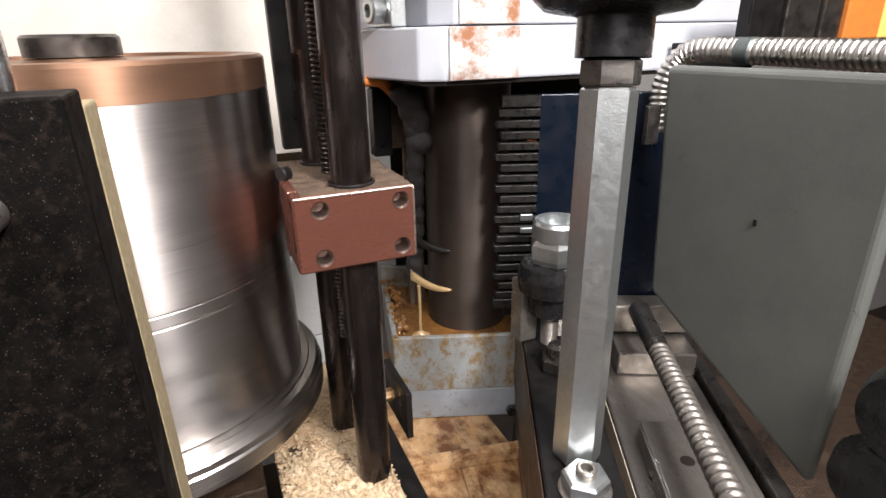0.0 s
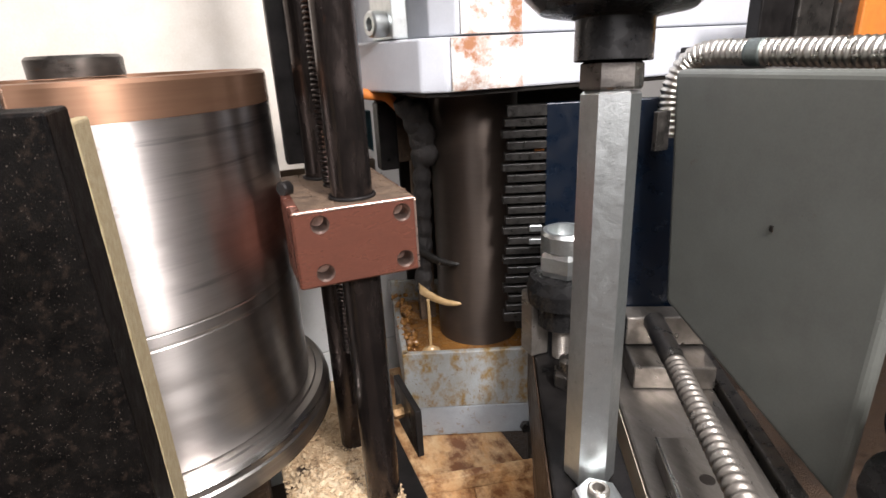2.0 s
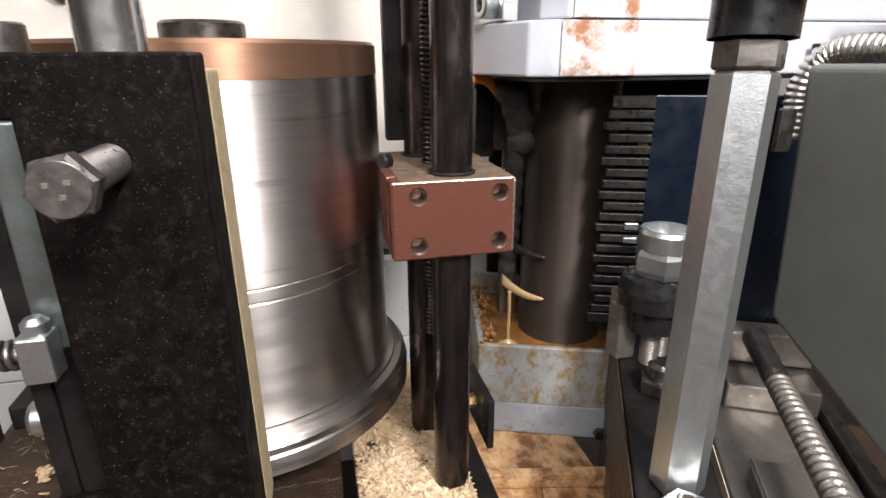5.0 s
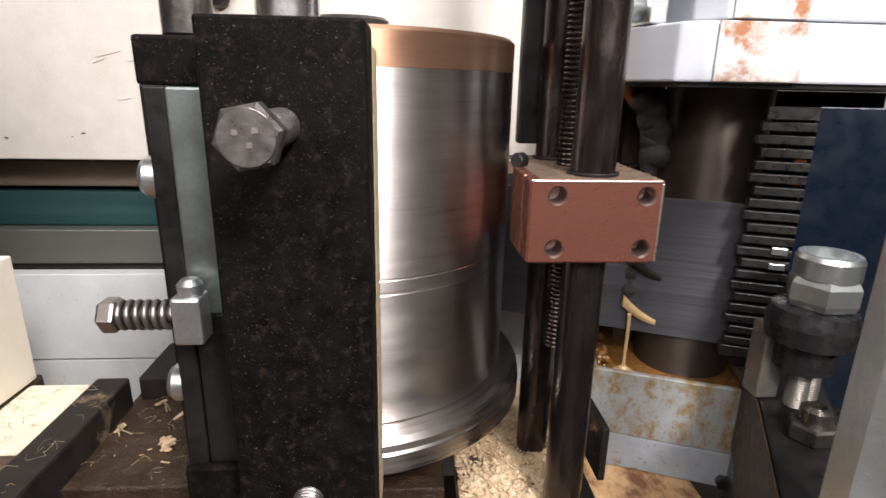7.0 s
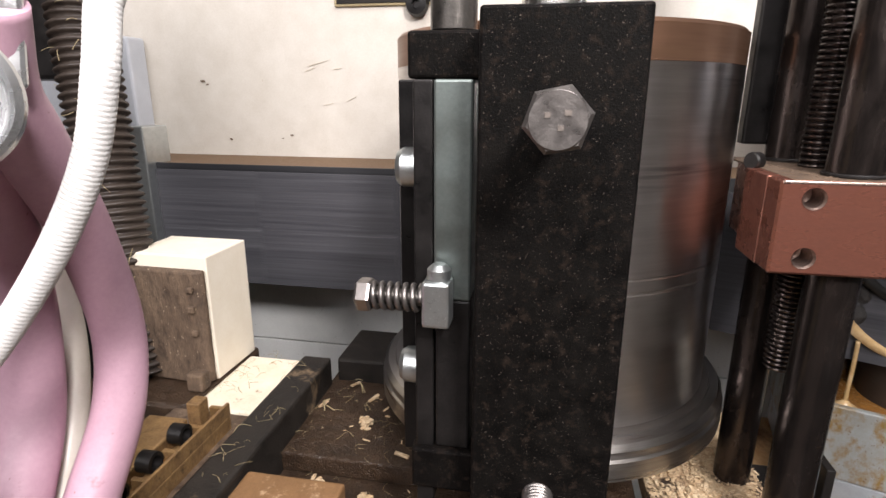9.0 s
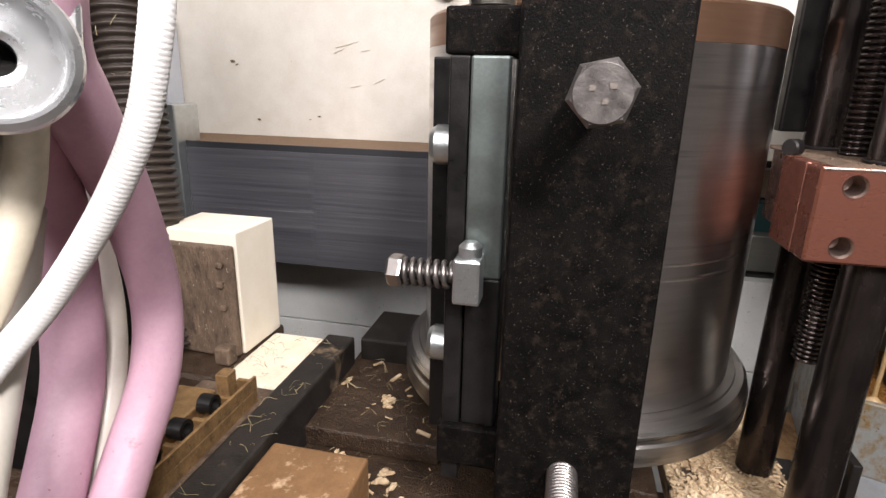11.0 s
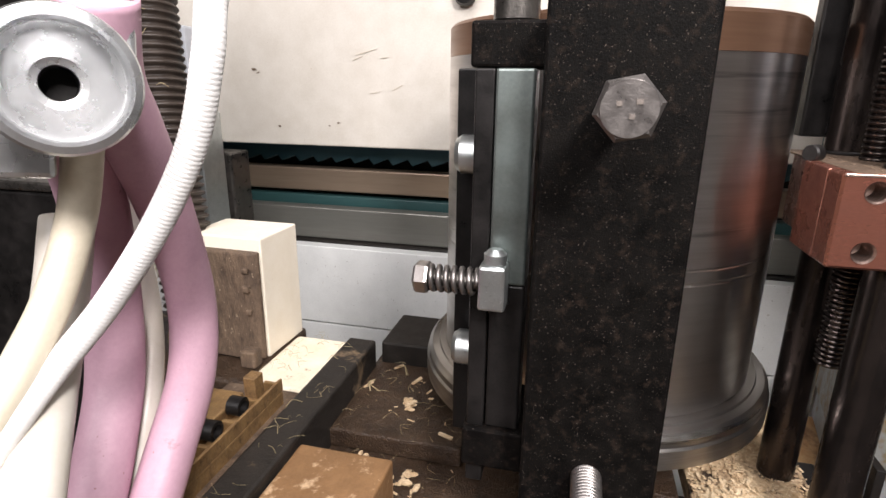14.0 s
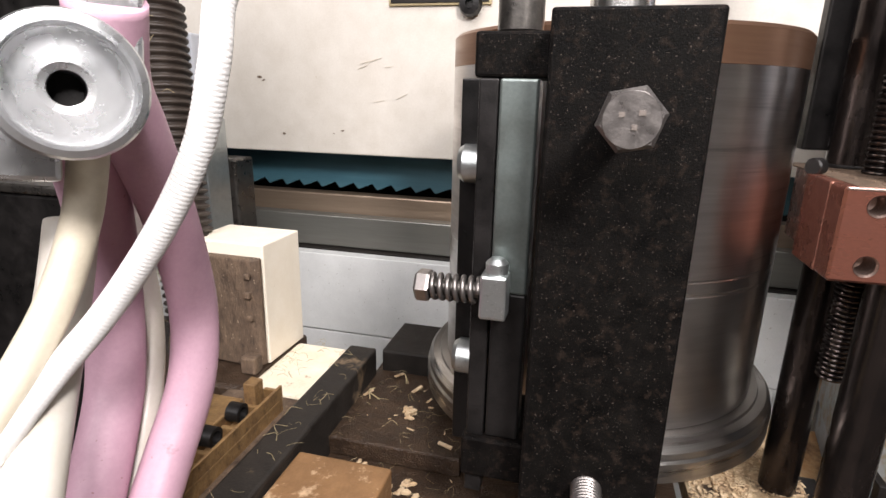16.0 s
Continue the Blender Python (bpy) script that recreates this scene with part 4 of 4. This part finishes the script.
for iy in range(NYH + 1):
    for ix in range(NXH + 1):
        u, v = ix / NXH, iy / NYH
        rise = max(0.0, 1 - v) ** 0.8 * min(1.0, 8 * u, 8 * (1 - u), 12 * v)
        bumps = 0.5 + 0.25 * math.sin(37 * u + 5 * v) * math.sin(29 * v + 3 * u) + 0.25 * rnd.random()
        hv.append(heap.verts.new((-0.0265 + 0.0555 * u, 0.002 + 0.066 * v, -0.0472 + 0.0042 * rise * bumps + 0.0012 * (rnd.random() - 0.6))))
for iy in range(NYH):
    for ix in range(NXH):
        k = iy * (NXH + 1) + ix
        heap.faces.new((hv[k], hv[k + 1], hv[k + NXH + 2], hv[k + NXH + 1])).smooth = True
single("sawdust_heap", heap, "pale_dust", "pale heap of fine sawdust on the base plate", "sawdust", kind="stuff")
sd = bmesh.new()
for i in range(1500):
    x, y = rnd.uniform(-0.027, 0.0295), rnd.uniform(0.002, 0.11)
    s = rnd.choice((0.0003, 0.0005, 0.0007, 0.0010, 0.0015))
    box(-s, s, -s * 0.5, s * 0.5, -0.0002, 0.0003, 0, bm=sd, m=pose(x, y, -0.0462 + rnd.uniform(0, 0.0012) + 0.0022 * max(0.0, 1 - y / 0.068), rnd.uniform(-25, 25), rnd.uniform(-25, 25), rnd.uniform(0, 180)))
single("sawdust", sd, "sawdust", "loose wood shavings on the base plate", "sawdust", kind="stuff")
fit_ = thing("pipe_fitting", "small brass fitting beside the guide shaft", "fitting", (0.047, 0.08, -0.05))
part("fitting_body", hexa((0.0420, 0.086, -0.040), (0.0560, 0.086, -0.040), 0.0042), "brass", fit_)
part("fitting_plate", box(0.0485, 0.0525, 0.060, 0.102, -0.056, -0.024, 0.0006), "black", fit_)

# ---- left bed ----
seat(-0.21, 0.05, -0.02)
single("bed_cream", box(-0.2500, -0.2176, 0.026, 0.0830, -0.060, -0.0145, 0.002), "cream", "cream painted machine bed with brown dust", "machine bed", kind="structure")
ab = thing("black_bar", "dusty black steel bar along the machine bed", "bar", (-0.22, 0.0, -0.06))
part("bar_body", box(-0.2172, -0.2003, -0.20, 0.0852, -0.045, -0.0125, 0.0015), "dusty_bar", ab)
part("cross_bar", box(-0.1990, -0.1450, 0.0895, 0.1325, -0.0388, -0.0155, 0.0015), "rail_shade_black", ab)
single("bed_step", box(-0.2580, -0.2176, -0.05, 0.0255, -0.060, -0.0150, 0.001), "raw", "brown dusty step of the machine bed", "machine bed", kind="structure")
single("bed_dusty", box(-0.50, -0.2505, 0.026, 0.0950, -0.060, -0.0148, 0.002), "grime", "brown dusty machine bed beside the casting", "machine bed", kind="structure")
single("bed_grime", box(-0.203, -0.1062, -0.25, 0.150, -0.075, -0.0390, 0.002), "grime", "brown oily plate beside the roller", "machine bed", kind="structure")
single("bed_ramp", box(-0.2025, -0.1350, 0.020, 0.1070, -0.0389, -0.0290, 0.001), "grime", "dark brown oily plate behind the black bar", "machine bed", kind="structure")
single("bed_under", box(-0.204, -0.036, -0.25, 0.21, -0.095, -0.0760, 0.002), "grime", "brown oily grime on the bed", "machine bed", kind="structure")
single("bed_side", box(-0.50, -0.2285, -0.35, -0.021, -0.075, -0.045, 0.002), "grime", "brown oily machine bed", "machine bed", kind="structure")
wb = thing("wood_block", "brown wooden block with pale chipped patches", "wood block", (-0.18, -0.04, -0.0389))
part("block_body", box(-0.1998, -0.1575, -0.075, -0.0088, -0.0389, -0.0168, 0.0012), "wood", wb)
gb = bmesh.new()
for i in range(34):
    x, y = rnd.uniform(-0.2, -0.12), rnd.uniform(-0.02, 0.09)
    s = rnd.choice((0.0003, 0.0005, 0.0006, 0.0012, 0.0022))
    box(-s * 1.6, s * 1.6, -s * 0.4, s * 0.4, 0, s * 0.4, 0, bm=gb, m=pose(x, y, -0.0285 if y > 0.021 else -0.0386, rnd.uniform(-30, 30), rnd.uniform(-30, 30), rnd.uniform(0, 180)))
for cx, cy, cz in ((-0.182, 0.012, -0.0386), (-0.150, -0.012, -0.0386), (-0.158, 0.004, -0.0386), (-0.168, 0.050, -0.0286)):
    for i in range(14):
        c = rnd.uniform(0.0008, 0.0022)
        bmesh.ops.create_icosphere(gb, subdivisions=1, radius=c, matrix=pose(cx + rnd.gauss(0, 0.0028), cy + rnd.gauss(0, 0.0022), cz + rnd.uniform(0, 0.002), rnd.uniform(0, 90), 0, rnd.uniform(0, 90)) @ Matrix.Diagonal((1.5, 0.7, 0.5, 1)))
single("wood_shavings", gb, "sawdust", "pale wood shavings on the grimy bed", "wood shavings", kind="stuff")
for k, (x, y, z, l_) in enumerate(((-0.185, 0.03, -0.045, 0.022), (-0.192, 0.055, -0.03, 0.016), (-0.170, 0.05, -0.052, 0.018), (-0.160, 0.00, -0.056, 0.016), (-0.178, 0.075, -0.03, 0.014))):
    pts = [(x + wm.uniform(-1, 1) * l_ * 0.25 * i / 3, y + l_ * 0.3 * (i / 4 - 0.5), z + 0.004 + l_ * 0.35 * math.sin(i * 0.9)) for i in range(5)]
    single("wood_curl", tube(pts, 0.00035, 6, 6), "felt", "pale thin curled wood fibre on the grime", "wood fibre", "wood fibres")
fb = bmesh.new()
for i in range(170):
    k = rnd.random()
    if k < 0.6:
        c = Vector((rnd.uniform(-0.2, -0.137), rnd.uniform(-0.02, 0.106), 0))
        c.z = -0.0287 if c.y > 0.0205 else -0.0387
    elif k < 0.8:
        c = Vector((-0.2088 + rnd.gauss(0, 0.004), 0.045 - rnd.uniform(-0.035, 0.12), -0.0122))
    else:
        c = Vector((rnd.uniform(-0.249, -0.229), rnd.uniform(0.03, 0.09), -0.0142))
    g = rnd.uniform(0, 6.283)
    d_ = Vector((math.cos(g), math.sin(g), 0)) * rnd.uniform(0.0008, 0.0045)
    e_ = Vector((-d_.y, d_.x, 0)) * rnd.gauss(0, 0.6)
    tube([c - d_, c + e_ + Vector((0, 0, rnd.uniform(0.0002, 0.0016))), c + d_], rnd.choice((0.00005, 0.00007, 0.00011)), 5, 5, bm=fb)
single("wood_fibres", fb, "felt", "pale loose wood fibres strewn over the bed", "wood fibre", kind="stuff")
cst = thing("casting_block", "cream painted cast block with a raw brown face", "casting", (-0.275, 0.07, -0.0144))
part("block_body", prism([(-0.2960, 0.0540), (-0.2510, 0.0530), (-0.2500, 0.0890), (-0.2960, 0.0890)], -0.0143, 0.0540, 0.0008), "cream_block", cst)
part("raw_face", prism([(-0.2955, 0.0490), (-0.2570, 0.0465), (-0.2518, 0.0500), (-0.2518, 0.0527), (-0.2955, 0.0537)], -0.0142, 0.0475, 0.0012), "raw", cst, "dusty raw iron face")
part("lug", box(-0.2600, -0.2510, 0.0380, 0.0460, -0.0143, -0.0045, 0.0012), "raw", cst)
for z, d in ((0.0365, 0.0012), (0.026, 0.0016), (0.013, 0.0010)):
    part("casting_lump", box(-0.2580 - d, -0.2555, 0.0462 - d, 0.0480, z, z + 0.0022 + d, 0.0009), "raw", cst)
bc = thing("brass_bracket", "dusty brass bracket with black socket screws", "bracket", (-0.25, 0.01, -0.0144))
part("bracket_bar", box(-0.2290, -0.2190, -0.085, 0.0150, -0.044, -0.0080, 0.0008, m=pose(-0.002, 0, 0)), "brass", bc)
part("bracket_step", box(-0.2480, -0.2295, -0.085, 0.0000, -0.044, -0.0020, 0.0008, m=pose(-0.002, 0, 0)), "brass", bc)
part("bracket_ear", box(-0.2290, -0.2230, -0.0010, 0.0060, -0.0078, 0.0060, 0.0006, m=pose(-0.002, 0, 0)), "brass", bc)
part("bracket_flange", box(-0.2205, -0.2190, -0.085, 0.0150, -0.0082, -0.0020, 0.0004, m=pose(-0.002, 0, 0)), "brass", bc)
for y in (0.0110, -0.0040, -0.0210, -0.0380):
    part("bracket_rib", box(-0.2270, -0.2203, y, y + 0.0022, -0.0082, -0.0030, 0.0004, m=pose(-0.002, 0, 0)), "brass", bc)
for y in (-0.012, -0.030, -0.048):
    part("socket_screw", lathe([(0, 0), (0.0042, 0), (0.0042, 0.006), (0.0028, 0.0062), (0.0022, 0.003), (0, 0.003)], (-0.2300, y, -0.0010), (-0.20, y, -0.0010), 24), "black", bc)
turned()
bel = thing("spindle_bellows", "dusty brown ribbed rubber bellows", "bellows", (-0.29, 0.05, -0.03))
part("bellows_body", tube([(-0.3262, 0.052, 0.175), (-0.3222, 0.052, 0.145), (-0.3085, 0.052, 0.06), (-0.2955, 0.052, -0.0140)], 0.0140, 24, 10, 0.0034, 0.0043), "bellows", bel)
fib = bmesh.new()
for i in range(46):
    t_ = rnd.random()
    c = Vector((-0.3262, 0.052, 0.175)).lerp(Vector((-0.2955, 0.052, -0.0140)), t_)
    a_ = rnd.uniform(3.6, 5.6)
    c += Vector((math.cos(a_), math.sin(a_), 0)) * 0.0158
    d_ = Vector((rnd.gauss(0, 1), rnd.gauss(0, 0.4), rnd.gauss(0, 0.7))).normalized() * rnd.uniform(0.002, 0.006)
    tube([c - d_, c + Vector((0, -0.0006, rnd.gauss(0, 0.0012))), c + d_], 0.00016, 5, 4, bm=fib)
single("fibre_dust", fib, "felt", "pale wood fibres caught on the bellows", "wood fibre", kind="stuff")
seat(-0.36, 0.15, 0.08)
bhp = thing("grey_bracket", "dull grey steel bracket plate behind the bellows", "bracket", (-0.34, 0.12, -0.014))
part("bracket_plate", box(-0.3745, -0.3615, 0.144, 0.170, -0.0143, 0.121, 0.001), "zinc", bhp)
# Grey slab laid on the wall in place of its shadowed region.
part("wall_shade_panel", box(-0.56, -0.4055, 0.196, 0.2155, -0.0143, 0.185, 0.002), "housing", bhp)
part("box_top", box(-0.46, -0.335, 0.06, 0.10, 0.150, 0.24, 0.002), "black", bhp)

level()
guard = thing("side_guard", "dark steel guard box beside the rubber bellows", "guard box", (-0.38, 0.03, -0.2))
part("guard_body", box(-0.46, -0.322, 0.004, 0.040, -0.20, 0.080, 0.002), "black", guard)
part("guard_lid", box(-0.462, -0.320, 0.002, 0.042, 0.0803, 0.0850, 0.001), "dark_steel", guard, "dark steel lid")

# ---- hoses near the camera ----


turned()


def hose(name, pts, r, material, label, cat="hose", rib=0.0, pitch=0.004):
    return single(name, tube(pts, r, 20, 10, rib, pitch), material, label, cat, "hoses")


hose("pink_hose", [(-0.182, -0.122, 0.128), (-0.1869, -0.116, 0.1149), (-0.1915, -0.1059, 0.1056), (-0.2019, -0.0832, 0.0843), (-0.2063, -0.068, 0.0548), (-0.2049, -0.0701, 0.032), (-0.2037, -0.0816, 0.0119), (-0.2014, -0.0956, -0.007), (-0.199, -0.113, -0.03)], 0.0070, "pink", "thick pink rubber hose")
hose("pink_hose", [(-0.196, -0.122, 0.115), (-0.2, -0.1146, 0.1068), (-0.2111, -0.0979, 0.0916), (-0.2198, -0.0845, 0.062), (-0.2206, -0.0829, 0.0343), (-0.2166, -0.0917, 0.0148), (-0.212, -0.1034, -0.0039), (-0.208, -0.118, -0.025)], 0.0078, "pink", "thick pink rubber hose")
hose("white_hose", [(-0.2215, -0.084, 0.115), (-0.2229, -0.0806, 0.1026), (-0.2258, -0.0716, 0.0795), (-0.2249, -0.0652, 0.0498), (-0.2194, -0.0713, 0.0263), (-0.2143, -0.0846, 0.0004), (-0.2105, -0.0921, -0.0119), (-0.207, -0.10, -0.03)], 0.0040, "white_hose", "thin white plastic hose")
hose("cream_hose", [(-0.184, -0.124, 0.107), (-0.1865, -0.1221, 0.1006), (-0.1904, -0.1205, 0.0872), (-0.1911, -0.1256, 0.0722), (-0.192, -0.1322, 0.0606), (-0.1924, -0.1408, 0.049), (-0.193, -0.152, 0.03)], 0.0036, "cream_hose", "stiff cream plastic air hose")
hose("cream_hose", [(-0.2090, -0.106, 0.083), (-0.2051, -0.1122, 0.0672), (-0.1953, -0.1255, 0.0503), (-0.1843, -0.1388, 0.0387), (-0.1801, -0.1451, 0.0257)], 0.0056, "white_hose", "thick off-white plastic air hose")
hose("white_cable", [(-0.1546, -0.1236, 0.1441), (-0.1567, -0.1229, 0.1311), (-0.1576, -0.1233, 0.1258), (-0.1578, -0.1241, 0.1168), (-0.1622, -0.1225, 0.1028), (-0.1705, -0.1222, 0.0871), (-0.1815, -0.1233, 0.0706), (-0.1883, -0.1287, 0.0588), (-0.1899, -0.1356, 0.0513), (-0.1909, -0.1441, 0.0427), (-0.192, -0.155, 0.03)], 0.0027, "cable", "bright white braided sleeve cable", "cable", 0.00007, 0.0009)
RC = Vector((-0.1735, -0.1377, 0.1108))
RD = (Vector((-0.0925, -0.207, 0.1090)) - RC).normalized()
rg = thing("hose_fitting", "shiny cast aluminium ring fitting with a bore", "fitting", RC)
part("fitting_ring", lathe([(0.00880, 0.00000), (0.01074, 0.00035), (0.01126, 0.00176), (0.01074, 0.00370), (0.00968, 0.00405), (0.00915, 0.00317), (0.00898, 0.00044)], RC, RC + RD, 56), "fitting", rg)
part("fitting_cup", lathe([(0.00898, 0.0006), (0.0086, -0.0012), (0.0078, -0.0032), (0.0066, -0.0050), (0.0052, -0.0063), (0.0042, -0.0070), (0.0029, -0.0074)], RC, RC + RD, 56), "polished", rg, "polished cup of the fitting")
part("fitting_bore", lathe([(0.0030, -0.0073), (0.0028, -0.0080), (0.0027, -0.0126), (0.0, -0.0127)], RC, RC + RD, 32), "black", rg, "dark bore")
part("fitting_body", lathe([(0.00000, -0.01408), (0.01021, -0.01408), (0.01074, -0.01232), (0.01074, -0.00018), (0.00968, -0.00026)], RC, RC + RD, 48), "fitting", rg)
side = RD.cross(Vector((0, 0, 1))).normalized() * -1.0
up_ = RD.cross(side).normalized()
if up_.z < 0:
    up_ = -up_
q = Matrix((side, up_, RD)).transposed().to_4x4()
QM = Matrix.Translation(RC) @ q
part("fitting_block", box(0.00132, 0.01232, 0.00308, 0.02112, -0.0330, -0.0145, 0.00106, m=QM), "fitting", rg)
part("fitting_arm", box(-0.02992, -0.00088, -0.01628, 0.00176, -0.0340, -0.0145, 0.00106, m=QM), "fitting", rg)

# ---- workpiece and edge band ----
FEED_SEAT = seat(0.0, 0.12, 0.06)
SPEED, NIP = 0.34, 6.94
panel = thing("workpiece_panel", "thick panel with dark wood-grain edge, moving through the machine", "panel", (0, 0.147, 0.02))
part("panel_core", box(0.0, 1.3, 0.1577, 0.40, 0.0195, 0.0990, 0.0006), "core", panel, "brown board core")
part("panel_edge", box(0.0, 1.3, 0.1560, 0.1575, 0.0185, 0.1000, 0.0003), "board", panel, "dark grey wood-grain edge")
band = thing("edge_band", "grey wood-grain plastic edge band in short lengths", "edge band", (0, 0, 0))
PIECES, PL = 13, 0.10
pieces = [part("band_piece", box(0.0, PL - 0.0003, -0.0008, 0.0008, 0.0135, 0.0955, 0.0002), "band", band) for i in range(PIECES)]
LINE = [Vector((-3.2, 0.1553, 0)), Vector((-0.0400, 0.1553, 0)), Vector((0.2700, 0.0200, 0)), Vector((2.6, 0.0200, 0))]


def on_line(s):
    """The place at s metres before (plus) or after (minus) the nip on the band's way."""
    if s < 0:
        return LINE[1] + Vector((s, 0, 0))
    a = (LINE[2] - LINE[1])
    if s < a.length:
        return LINE[1] + a * (s / a.length)
    return LINE[2] + Vector((s - a.length, 0, 0))


def motions():
    walk(drum, [(t * 0.2, ROLLER_SEAT @ pose(DX, DY, 0, 0, 0, 84.0 * t)) for t in range(81)])
    walk(glue, [(t * 0.2, GLUE_SEAT @ pose(GX, GY, -0.03, 0, 0, -80.0 * t)) for t in range(81)])
    head = lambda t: DX - SPEED * (t - NIP)
    walk(panel, [(t, FEED_SEAT @ pose(head(t), 0.147, 0.02)) for t in (0.0, 4.0, 8.0, 12.0, 16.0)])
    z0 = 0.08
    walk(feed_chain, [(t, WALL_SEAT @ pose(-0.3, 0.262, z0 + dz)) for t, dz in ((0.0, 0.0), (8.0, 0.0), (10.2, -0.003), (12.3, -0.0100), (13.0, -0.0125), (14.0, -0.0195), (15.0, -0.0280), (16.0, -0.0355))])
    # the band runs with the panel
    front = lambda t: SPEED * (NIP - t) - 0.0425
    for i, p in enumerate(pieces):
        rows = []
        for k in range(0, 81):
            t = 4.5 + k * 0.1
            a = on_line(front(t) + i * PL)
            b = on_line(front(t) + (i + 1) * PL)
            rows.append((t, pose(a.x, a.y, 0, 0, 0, math.degrees(math.atan2(b.y - a.y, b.x - a.x)))))
        a0, a1 = on_line(front(0.0) + i * PL), on_line(front(16.0) + i * PL)
        walk(p, [(0.0, pose(a0.x, a0.y, 0))] + rows + [(16.0, pose(a1.x, a1.y, 0))])


motions()
